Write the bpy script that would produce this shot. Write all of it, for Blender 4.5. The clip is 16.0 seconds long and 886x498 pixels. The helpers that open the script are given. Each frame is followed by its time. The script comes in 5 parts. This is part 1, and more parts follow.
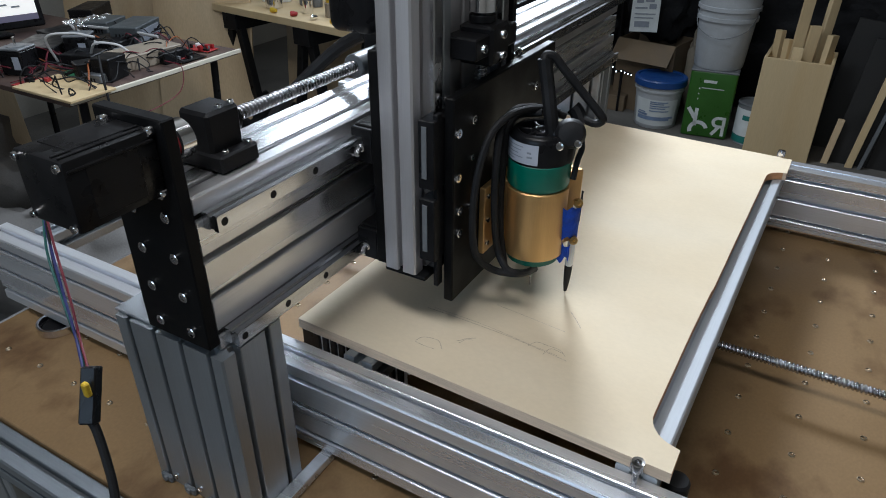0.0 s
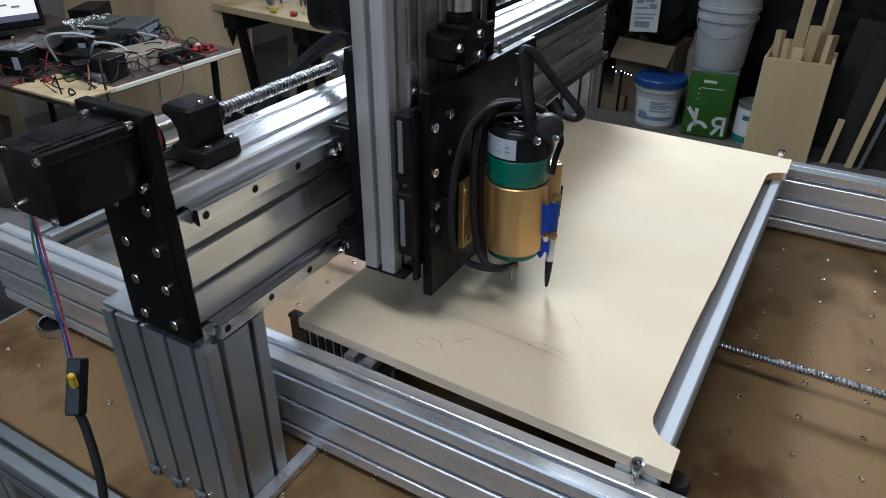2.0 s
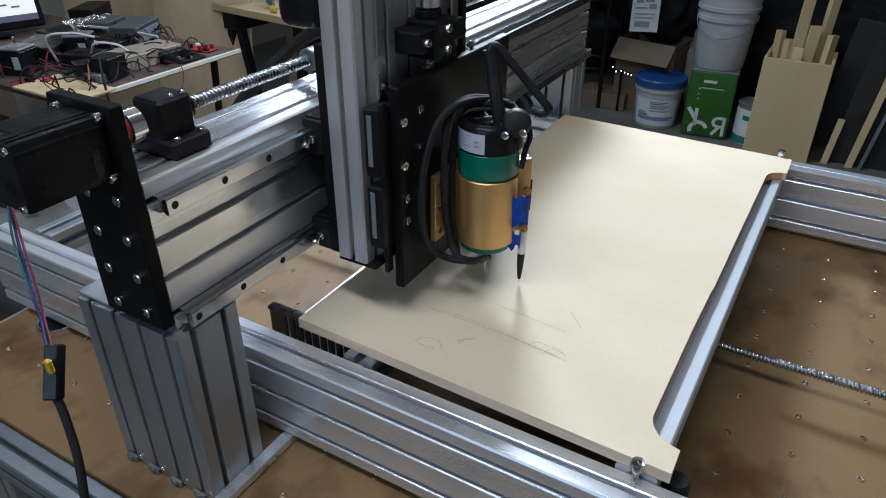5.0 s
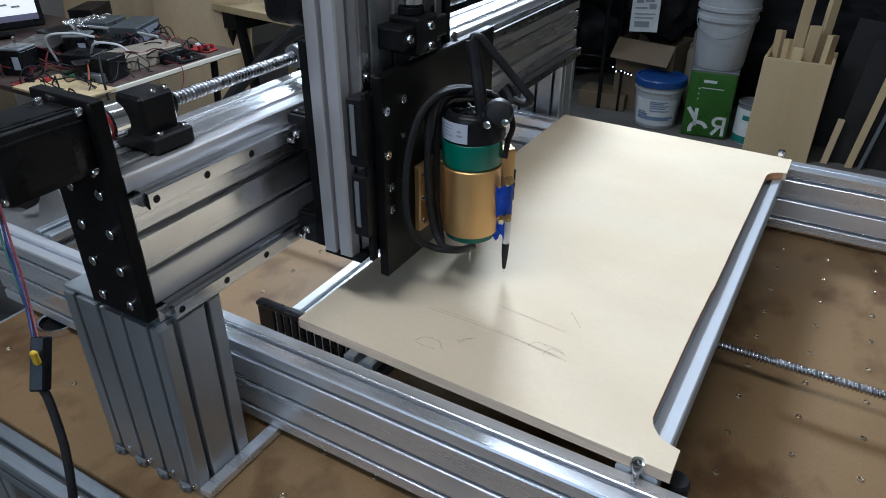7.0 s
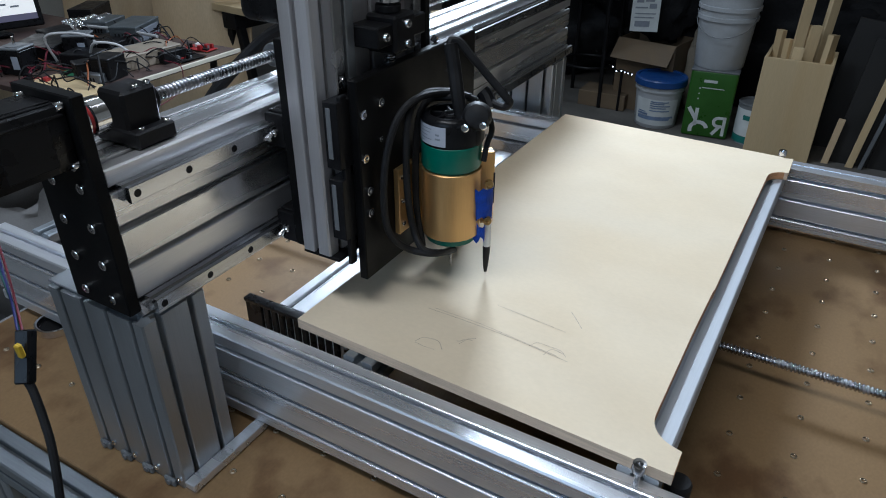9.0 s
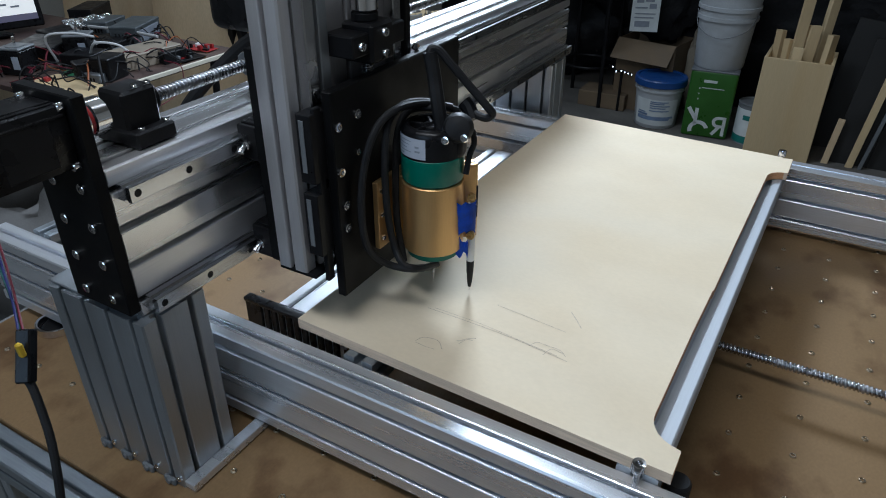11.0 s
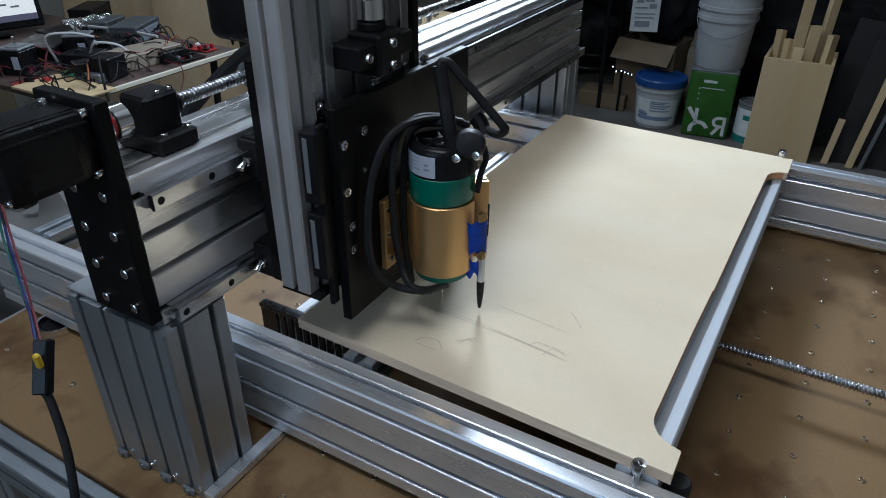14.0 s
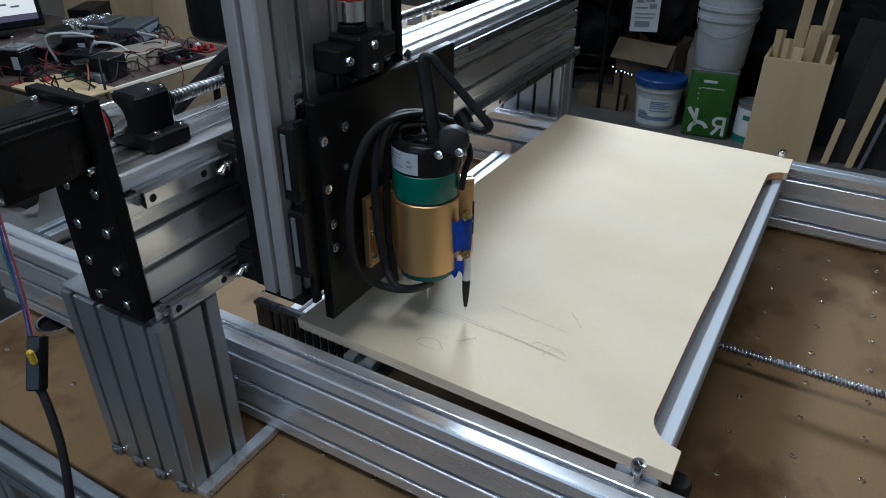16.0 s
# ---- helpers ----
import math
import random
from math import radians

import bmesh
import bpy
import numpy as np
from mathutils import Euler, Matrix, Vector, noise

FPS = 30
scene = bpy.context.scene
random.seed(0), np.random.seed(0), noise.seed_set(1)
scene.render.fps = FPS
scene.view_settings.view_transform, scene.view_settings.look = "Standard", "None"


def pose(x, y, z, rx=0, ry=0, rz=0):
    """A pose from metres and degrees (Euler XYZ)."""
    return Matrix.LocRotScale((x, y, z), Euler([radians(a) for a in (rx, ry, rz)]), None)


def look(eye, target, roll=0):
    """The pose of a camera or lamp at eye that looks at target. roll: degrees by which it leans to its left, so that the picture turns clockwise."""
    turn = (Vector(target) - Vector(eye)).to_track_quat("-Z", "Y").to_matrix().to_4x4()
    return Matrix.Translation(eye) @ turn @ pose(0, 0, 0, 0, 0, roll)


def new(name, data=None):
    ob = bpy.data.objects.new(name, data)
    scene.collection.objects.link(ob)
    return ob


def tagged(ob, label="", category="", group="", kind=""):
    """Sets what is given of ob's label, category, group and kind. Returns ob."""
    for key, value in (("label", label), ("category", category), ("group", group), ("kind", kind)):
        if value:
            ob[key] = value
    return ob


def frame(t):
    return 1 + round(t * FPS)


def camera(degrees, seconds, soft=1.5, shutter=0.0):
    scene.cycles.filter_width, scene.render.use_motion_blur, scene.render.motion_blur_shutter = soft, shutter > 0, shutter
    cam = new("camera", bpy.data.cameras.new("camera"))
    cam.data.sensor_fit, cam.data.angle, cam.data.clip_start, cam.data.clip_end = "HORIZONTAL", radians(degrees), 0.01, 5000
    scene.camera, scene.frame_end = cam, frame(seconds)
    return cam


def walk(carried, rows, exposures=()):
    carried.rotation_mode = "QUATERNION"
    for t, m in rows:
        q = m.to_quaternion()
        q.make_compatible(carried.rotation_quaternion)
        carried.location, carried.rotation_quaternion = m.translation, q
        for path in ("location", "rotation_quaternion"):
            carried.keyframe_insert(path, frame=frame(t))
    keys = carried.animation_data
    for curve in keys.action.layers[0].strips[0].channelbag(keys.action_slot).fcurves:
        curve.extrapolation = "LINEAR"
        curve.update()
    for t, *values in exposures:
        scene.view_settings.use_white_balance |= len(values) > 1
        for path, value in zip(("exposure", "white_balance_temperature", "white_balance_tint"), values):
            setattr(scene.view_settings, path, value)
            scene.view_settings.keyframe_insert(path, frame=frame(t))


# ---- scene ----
# ---- camera ----
cam = camera(65.37, 16.0, soft=1.0)
EYE = Vector((0.0023, -1.2562, 0.6466))
AIM = Vector((-0.4281, 0.7453, -0.5111))


def eye_at(forward):
    e = EYE + AIM * forward
    return look(e, e + AIM, 0.23)


walk(cam, [(0.0, eye_at(0)), (8.3, eye_at(0)), (9.0, eye_at(0.005)), (9.4, eye_at(0.003)), (16.0, eye_at(0.003))],
     [(0.0, -0.02, 5850, 9), (2.0, -0.02, 5700, 9), (4.0, -0.02, 5600, 9), (7.0, 0.0, 5500, 9), (7.5, -0.10, 5500, 9), (9.2, -0.20, 5500, 8), (12.0, -0.32, 5450, 7), (16.0, -0.35, 5450, 7)])

FLOOR = -0.72      # workshop floor; z = 0 is the top of the machine's board
CEIL = 1.85

# ---- light ----
world = bpy.data.worlds.new("world")
world.use_nodes = True
world.node_tree.nodes["Background"].inputs[0].default_value = (0.75, 0.85, 1.0, 1)
world.node_tree.nodes["Background"].inputs[1].default_value = 0.02
scene.world = world


def area_lamp(name, at, aim, sx, sy, watts, colour):
    d = bpy.data.lights.new(name, "AREA")
    d.shape, d.size, d.size_y, d.energy, d.color = "RECTANGLE", sx, sy, watts, colour
    ob = new(name, d)
    ob.matrix_world = look(at, aim)
    return ob


area_lamp("work_light", (-1.12, 1.10, 1.46), (-0.25, -0.35, 0.1), 0.50, 0.40, 60, (0.93, 0.97, 1.0))
area_lamp("ceiling_tube_light", (-2.55, 2.25, 1.70), (-0.9, 0.0, 0.0), 1.3, 0.22, 15.5, (0.88, 0.95, 1.0))
# added fill to brighten the electronics table and leaning sheets; no real fitting
area_lamp("desk_fill_light", (-1.75, -0.25, 1.75), (-2.5, 0.8, -0.1), 1.2, 0.25, 9, (0.93, 0.97, 1.0))
# added warm fill over the near rail and sheet, not a known fitting
area_lamp("side_fill_light", (-0.36, -1.32, 1.77), (-0.25, -0.60, 0.1), 1.2, 0.22, 18.5, (1.0, 0.94, 0.86))
# added bluish fill lamp, set in the opening of the unseen south wall
area_lamp("south_fill_light", (-0.50, -2.92, 1.20), (-0.4, -0.8, 0.1), 1.5, 0.85, 11, (0.66, 0.83, 1.0))

# ---- materials ----


def material(name, base, rough=0.5, metal=0.0, var=0.12, scale=40.0, fine=400.0, bump=0.1, dist=0.0006, stretch=(1, 1, 1),
             second=None, second_scale=6.0, lo=0.45, hi=0.7, coat=0.0, per_object=0.0, rvar=0.12, spec=0.5):
    """Base colour varied at two scales, with fine relief; second: colour of stains or figure."""
    m = bpy.data.materials.new(name)
    m.use_nodes = True
    n, l = m.node_tree.nodes, m.node_tree.links
    b = n["Principled BSDF"]
    b.inputs["Metallic"].default_value = metal
    b.inputs["Specular IOR Level"].default_value = spec
    b.inputs["Coat Weight"].default_value = coat
    co = n.new("ShaderNodeTexCoord")
    mp = n.new("ShaderNodeMapping")
    mp.inputs["Scale"].default_value = stretch
    l.new(co.outputs["Object"], mp.inputs["Vector"])

    def noisy(s, detail=4.0):
        t = n.new("ShaderNodeTexNoise")
        t.inputs["Scale"].default_value, t.inputs["Detail"].default_value = s, detail
        l.new(mp.outputs["Vector"], t.inputs["Vector"])
        return t.outputs["Fac"]

    def spread(fac, a, c, x=0.3, y=0.7):
        r = n.new("ShaderNodeMapRange")
        r.inputs["From Min"].default_value, r.inputs["From Max"].default_value = x, y
        r.inputs["To Min"].default_value, r.inputs["To Max"].default_value = a, c
        l.new(fac, r.inputs["Value"])
        return r.outputs["Result"]

    def mix(kind, fac, a, c):
        x = n.new("ShaderNodeMix")
        x.data_type, x.blend_type = "RGBA", kind
        for sock, v in ((x.inputs[0], fac), (x.inputs[6], a), (x.inputs[7], c)):
            if hasattr(v, "is_linked"):
                l.new(v, sock)
            else:
                sock.default_value = v
        return x.outputs[2]

    big, small = noisy(scale), noisy(fine, 2.0)
    col = (*base, 1)
    if second:
        col = mix("MIX", spread(noisy(second_scale, 6.0), 0, 1, lo, hi), col, (*second, 1))
    grey = n.new("ShaderNodeCombineColor")
    v = n.new("ShaderNodeMath")
    v.operation = "MULTIPLY"
    l.new(spread(big, 1 - var, 1 + var), v.inputs[0])
    l.new(spread(small, 1 - var * 0.6, 1 + var * 0.6), v.inputs[1])
    val = v.outputs[0]
    if per_object:
        oi = n.new("ShaderNodeObjectInfo")
        w = n.new("ShaderNodeMath")
        w.operation = "MULTIPLY"
        l.new(val, w.inputs[0])
        l.new(spread(oi.outputs["Random"], 1 - per_object, 1 + per_object, 0, 1), w.inputs[1])
        val = w.outputs[0]
    for i in range(3):
        l.new(val, grey.inputs[i])
    l.new(mix("MULTIPLY", 1.0, col, grey.outputs[0]), b.inputs["Base Color"])
    l.new(spread(big, max(rough - rvar, 0.03), min(rough + rvar, 1)), b.inputs["Roughness"])
    if bump:
        bp = n.new("ShaderNodeBump")
        bp.inputs["Strength"].default_value, bp.inputs["Distance"].default_value = bump, dist
        l.new(small, bp.inputs["Height"])
        l.new(bp.outputs["Normal"], b.inputs["Normal"])
    return m


def glowing(name, base, power):
    m = bpy.data.materials.new(name)
    m.use_nodes = True
    b = m.node_tree.nodes["Principled BSDF"]
    b.inputs["Base Color"].default_value = (*base, 1)
    b.inputs["Emission Color"].default_value = (*base, 1)
    b.inputs["Emission Strength"].default_value = power
    return m


ALU_X = material("anodised_aluminium_drawn_along_x", (0.76, 0.78, 0.82), 0.27, 0.75, 0.06, 30, 900, 0.12, 0.0002, (0.03, 1, 1))
ALU_Y = material("anodised_aluminium_drawn_along_y", (0.74, 0.74, 0.76), 0.30, 0.85, 0.06, 30, 900, 0.12, 0.0002, (1, 0.03, 1))
# uprights: base darker than along x and y, shade put into the colour
ALU_Z = material("shade_toned_aluminium_along_z", (0.42, 0.45, 0.48), 0.40, 0.85, 0.06, 30, 900, 0.12, 0.0002, (1, 1, 0.03))
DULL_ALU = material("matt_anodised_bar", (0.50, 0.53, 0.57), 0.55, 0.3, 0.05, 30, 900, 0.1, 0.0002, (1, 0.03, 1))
SLOT_BACKING = material("slot_brightener", (0.82, 0.82, 0.83), 0.4, 0.2, 0.05, 30, 600, 0.05, 0.0002)
# lighter copy of the along-z aluminium, the post's light put into its base
POST_ALU = material("lit_copy_anodised_post", (0.57, 0.56, 0.57), 0.38, 0.70, 0.06, 30, 900, 0.12, 0.0002, (1, 1, 0.03))
CROSS_ALU = material("polished_aluminium_bar", (0.70, 0.71, 0.73), 0.34, 0.7, 0.06, 30, 900, 0.08, 0.0002, (1, 0.03, 1))
RAIL_STEEL = material("worn_guide_rail_steel", (0.62, 0.63, 0.66), 0.22, 1.0, 0.1, 30, 700, 0.08, 0.0002, (1, 0.05, 1))
STEEL = material("ground_steel", (0.66, 0.66, 0.68), 0.2, 1.0, 0.06, 25, 700, 0.05, 0.0002)
CHROME = material("bright_chrome", (0.8, 0.8, 0.82), 0.12, 1.0, 0.04, 60, 600, 0.03, 0.0002, rvar=0.05)
SCREW = material("ball_screw_steel", (0.36, 0.36, 0.37), 0.26, 1.0, 0.08, 60, 600, 0.05, 0.0002)
BLACK = material("black_anodised_plate", (0.0042, 0.0042, 0.0046), 0.5, 0.0, 0.2, 20, 600, 0.1, 0.0003, spec=0.14)
BLACK_STEEL = material("black_oxide", (0.008, 0.008, 0.009), 0.38, 0.0, 0.2, 30, 500, 0.08, 0.0003, spec=0.2)
RUBBER = material("black_rubber_cable", (0.014, 0.014, 0.015), 0.55, 0.0, 0.25, 60, 900, 0.15, 0.0004, spec=0.2)
PLASTIC = material("black_plastic", (0.008, 0.008, 0.009), 0.32, 0.0, 0.2, 40, 700, 0.06, 0.0003, spec=0.2)
GREEN = material("green_router_plastic", (0.0, 0.125, 0.085), 0.38, 0.0, 0.08, 40, 700, 0.05, 0.0003)
GOLD = material("gold_anodised_sleeve", (0.62, 0.40, 0.17), 0.42, 0.85, 0.05, 30, 900, 0.08, 0.0002, (1, 1, 0.05))
BRASS = material("brass", (0.66, 0.44, 0.18), 0.3, 1.0, 0.1, 60, 700, 0.05, 0.0002)
PAPER = material("grey_white_paper_label", (0.42, 0.45, 0.52), 0.55, 0.0, 0.05, 60, 900, 0.03)
INK = material("grey_print", (0.22, 0.24, 0.28), 0.6, 0.0, 0.1, 60, 900, 0)
BLUE_TAPE = material("blue_masking_tape", (0.016, 0.095, 0.62), 0.6, 0.0, 0.2, 90, 800, 0.3, 0.0006)
WHITE = material("white_plastic", (0.74, 0.74, 0.73), 0.35, 0.0, 0.06, 40, 600, 0.03)
PLY = material("birch_plywood_face", (0.70, 0.60, 0.445), 0.75, 0.0, 0.03, 9, 260, 0.05, 0.0003, (0.6, 1, 1),
               (0.655, 0.545, 0.385), 7, 0.40, 0.70, spec=0.2)
CUT_EDGE = material("scorched_cut_plywood_edge", (0.52, 0.27, 0.13), 0.75, 0.0, 0.3, 30, 500, 0.3, 0.0006, (0.4, 0.4, 9))
INSERT = material("dull_brassy_insert", (0.40, 0.33, 0.24), 0.30, 1.0, 0.2, 60, 600, 0.1, 0.0003)
PLY_EDGE = material("plywood_edge", (0.60, 0.48, 0.36), 0.75, 0.0, 0.14, 30, 500, 0.3, 0.0006, (0.4, 0.4, 9))
BOARD = material("stained_spoil_board", (0.215, 0.136, 0.064), 0.6, 0.0, 0.10, 7, 300, 0.12, 0.0004, (1, 0.7, 1),
                 (0.105, 0.056, 0.023), 11, 0.53, 0.68, spec=0.3)
GRAPHITE = material("pencil_line", (0.47, 0.39, 0.29), 0.6, 0.0, 0.3, 300, 900, 0)
PINE = material("pale_pine", (0.58, 0.45, 0.26), 0.6, 0.0, 0.06, 9, 200, 0.15, 0.0005, (1, 1, 0.12), (0.52, 0.38, 0.20), 5, per_object=0.15)
SHEET = material("pale_plywood_sheet", (0.52, 0.40, 0.25), 0.65, 0.0, 0.1, 6, 200, 0.15, 0.0005, (1, 1, 0.12), (0.42, 0.30, 0.17), 4, per_object=0.15)
PALE_EDGE = material("pale_edge_strip", (0.60, 0.56, 0.46), 0.55, 0.0, 0.1, 20, 300, 0.1, 0.0005, (1, 0.1, 1))
DUSTY = material("dusty_brown_tabletop", (0.085, 0.053, 0.040), 0.7, 0.0, 0.2, 8, 200, 0.15, 0.0005, (1, 1, 1), (0.045, 0.025, 0.022), 6, 0.45, 0.6)
CONCRETE = material("grey_concrete_floor", (0.12, 0.112, 0.10), 0.75, 0.0, 0.2, 5, 120, 0.3, 0.002, second=(0.07, 0.065, 0.057), second_scale=2.0)
WALL = material("dim_painted_wall", (0.34, 0.32, 0.28), 0.8, 0.0, 0.1, 3, 150, 0.15, 0.002)
DARK_CLOTH = material("black_bin_bag", (0.008, 0.008, 0.009), 0.75, 0.0, 0.3, 14, 60, 0.35, 0.01, spec=0.25)
CARD = material("cardboard", (0.155, 0.112, 0.068), 0.8, 0.0, 0.1, 12, 200, 0.15, 0.001)
PAIL_WHITE = material("pail_plastic", (0.40, 0.42, 0.44), 0.45, 0.0, 0.08, 10, 200, 0.05, 0.0005, second=(0.34, 0.35, 0.36), second_scale=9)
PAIL_BLUE = material("blue_pail_lid", (0.012, 0.055, 0.21), 0.42, 0.0, 0.1, 20, 300, 0.05)
CAN_GREEN = material("green_paint_tin", (0.030, 0.110, 0.013), 0.35, 0.1, 0.1, 10, 200, 0.04)
CAN_WHITE = material("tin_print_white", (0.55, 0.58, 0.58), 0.45, 0.0, 0.06, 20, 200, 0.02)
TEAL = material("teal_print", (0.02, 0.16, 0.14), 0.5, 0.0, 0.1, 20, 200, 0)
CIRCUIT = material("green_circuit_board", (0.03, 0.13, 0.06), 0.4, 0.0, 0.3, 80, 500, 0.1)
RED = material("red_plastic", (0.30, 0.018, 0.02), 0.45, 0.0, 0.2, 60, 400, 0.05)
GREY_METAL = material("grey_painted_steel", (0.16, 0.17, 0.18), 0.45, 0.2, 0.1, 20, 300, 0.05)
DRIVER_GREY = material("dark_grey_case", (0.075, 0.085, 0.09), 0.5, 0.1, 0.12, 20, 300, 0.05)
FOIL = material("crumpled_foil", (0.75, 0.76, 0.78), 0.22, 1.0, 0.1, 60, 200, 1.0, 0.006)
YELLOW = material("yellow_plastic", (0.55, 0.36, 0.02), 0.5, 0.0, 0.1, 50, 300, 0.05)
WIRE_BLUE = material("blue_wire", (0.014, 0.018, 0.11), 0.45, 0.0, 0.1, 50, 300, 0)
WIRE_RED = material("red_wire", (0.12, 0.009, 0.02), 0.45, 0.0, 0.1, 50, 300, 0)
WIRE_WHITE = material("white_wire", (0.48, 0.48, 0.48), 0.45, 0.0, 0.1, 50, 300, 0)
WIRE_ORANGE = material("dull_orange_wire", (0.28, 0.08, 0.02), 0.45, 0.0, 0.1, 50, 300, 0)
WIRE_GREEN = material("dark_green_wire", (0.02, 0.10, 0.09), 0.45, 0.0, 0.1, 50, 300, 0)
BEIGE = material("beige_housing", (0.25, 0.21, 0.16), 0.6, 0.0, 0.1, 20, 300, 0.05)
SCREEN = glowing("lit_screen", (0.95, 0.90, 0.82), 0.55)
SCREEN_DARK = glowing("screen_taskbar", (0.12, 0.11, 0.16), 0.3)
LED = glowing("lit_led", (0.9, 0.95, 1.0), 3.0)

# ---- mesh helpers ----
BASE = {}


def thing(name, at, label, category, group=""):
    ob = new(name)
    ob.location = at
    ob.empty_display_size = 0.05
    BASE[ob] = Vector(at)
    return tagged(ob, label, category, group)


def link(name, me, material_, parent, label=""):
    ob = new(name, me)
    if material_ and not me.materials:
        me.materials.append(material_)
    if parent:
        ob.parent = parent
        BASE[ob] = BASE.get(parent, Vector())
    if label:
        tagged(ob, label)
    return ob


def part(name, bm, material_, parent=None, label="", smooth=True, angle=31):
    """One bmesh, in world coordinates, as one mesh object under a thing or part."""
    base = BASE.get(parent, Vector()) if parent else Vector()
    bmesh.ops.translate(bm, verts=bm.verts[:], vec=-base)
    bmesh.ops.recalc_face_normals(bm, faces=bm.faces[:])
    me = bpy.data.meshes.new(name)
    if smooth:
        for f in bm.faces:
            f.smooth = True
        for e in bm.edges:
            if len(e.link_faces) == 2 and e.calc_face_angle(0) > radians(angle):
                e.smooth = False
    bm.to_mesh(me)
    bm.free()
    return link(name, me, material_, parent, label)


def box(x0, x1, y0, y1, z0, z1, bevel=0.001, bm=None, m=None, seg=1):
    own = bmesh.new()
    bmesh.ops.create_cube(own, size=1)
    bmesh.ops.scale(own, verts=own.verts[:], vec=(x1 - x0, y1 - y0, z1 - z0))
    bmesh.ops.translate(own, verts=own.verts[:], vec=((x0 + x1) / 2, (y0 + y1) / 2, (z0 + z1) / 2))
    if bevel:
        bmesh.ops.bevel(own, geom=own.edges[:], offset=bevel, segments=seg, affect="EDGES", profile=0.5)
    return absorb(own, bm, m)


def absorb(own, bm=None, m=None):
    if m:
        bmesh.ops.transform(own, matrix=m, verts=own.verts[:])
    if bm is None:
        return own
    me = bpy.data.meshes.new("tmp")
    own.to_mesh(me)
    own.free()
    bm.from_mesh(me)
    bpy.data.meshes.remove(me)
    return bm


def lathe(profile, m=None, seg=24, bm=None, sx=1.0):
    """Turn a list of (radius, height) round z; closes ends that reach radius 0."""
    own = bmesh.new()
    rings = []
    for r, z in profile:
        if r < 1e-6:
            rings.append([own.verts.new((0, 0, z))])
        else:
            rings.append([own.verts.new((r * math.cos(2 * math.pi * i / seg) * sx, r * math.sin(2 * math.pi * i / seg), z)) for i in range(seg)])
    for a, b in zip(rings, rings[1:]):
        for i in range(seg):
            j = (i + 1) % seg
            if len(a) == 1 and len(b) > 1:
                own.faces.new((a[0], b[i], b[j]))
            elif len(b) == 1 and len(a) > 1:
                own.faces.new((a[i], a[j], b[0]))
            elif len(a) > 1:
                own.faces.new((a[i], a[j], b[j], b[i]))
    return absorb(own, bm, m)


def axis_to(p, d):
    """A matrix that puts z along d at p."""
    return Matrix.Translation(p) @ Vector(d).to_track_quat("Z", "Y").to_matrix().to_4x4()


def rod(p, q, r, bm=None, seg=16, ends=0.0):
    p, q = Vector(p), Vector(q)
    h = (q - p).length
    e = min(ends, r * 0.9)
    return lathe([(0, 0), (r - e, 0), (r, e), (r, h - e), (r - e, h), (0, h)], axis_to(p, q - p), seg, bm)


def spline(points, n=8):
    pts = [Vector(p) for p in points]
    ext = [pts[0] * 2 - pts[1]] + pts + [pts[-1] * 2 - pts[-2]]
    out = []
    for i in range(1, len(ext) - 2):
        a, b, c, d = ext[i - 1:i + 3]
        for k in range(n):
            t = k / n
            out.append(0.5 * ((2 * b) + (c - a) * t + (2 * a - 5 * b + 4 * c - d) * t * t + (3 * b - a - 3 * c + d) * t ** 3))
    return out + [pts[-1]]


def cable(points, r, bm=None, seg=10, n=8):
    own = bmesh.new()
    path = spline(points, n)
    side, rings = None, []
    for i, p in enumerate(path):
        d = (path[min(i + 1, len(path) - 1)] - path[max(i - 1, 0)]).normalized()
        side = (side - d * side.dot(d)).normalized() if side else d.orthogonal().normalized()
        up = d.cross(side)
        rings.append([own.verts.new(p + (side * math.cos(2 * math.pi * k / seg) + up * math.sin(2 * math.pi * k / seg)) * r) for k in range(seg)])
    for a, b in zip(rings, rings[1:]):
        for k in range(seg):
            own.faces.new((a[k], a[(k + 1) % seg], b[(k + 1) % seg], b[k]))
    own.faces.new(rings[0])
    own.faces.new(rings[-1])
    return absorb(own, bm)


def tslot(nu, nv, m=0.04, hw=0.0028):
    """Outline of a T-slot profile of nu by nv modules, with a slot in the middle of each module."""
    lip, ih, dp, ch, co = 0.0045, max(0.0066, hw + 0.002), 0.0115, 0.0016, 0.0020
    out = []
    w, h = nu * m, nv * m
    for (ox, oy), (ux, uy), n in (((0, 0), (1, 0), nu), ((w, 0), (0, 1), nv), ((w, h), (-1, 0), nu), ((0, h), (0, -1), nv)):
        ix, iy = -uy, ux
        seq = [(co, 0)]
        for k in range(n):
            c = (k + 0.5) * m
            seq += [(c - hw - ch, 0), (c - hw - ch * 0.35, ch * 0.42), (c - hw, ch * 1.2), (c - hw, lip), (c - ih, lip), (c - ih * 0.6, dp),
                    (c + ih * 0.6, dp), (c + ih, lip), (c + hw, lip), (c + hw, ch * 1.2), (c + hw + ch * 0.35, ch * 0.42), (c + hw + ch, 0)]
        seq.append((n * m - co, 0))
        out += [(ox + ux * a + ix * b - w / 2, oy + uy * a + iy * b - h / 2) for a, b in seq]
    return out


def prism(outline, m, length, bm=None):
    own = bmesh.new()
    lo = [own.verts.new((u, v, 0)) for u, v in outline]
    hi = [own.verts.new((u, v, length)) for u, v in outline]
    k = len(outline)
    for i in range(k):
        own.faces.new((lo[i], lo[(i + 1) % k], hi[(i + 1) % k], hi[i]))
    own.faces.new(lo[::-1])
    own.faces.new(hi)
    return absorb(own, bm, m)


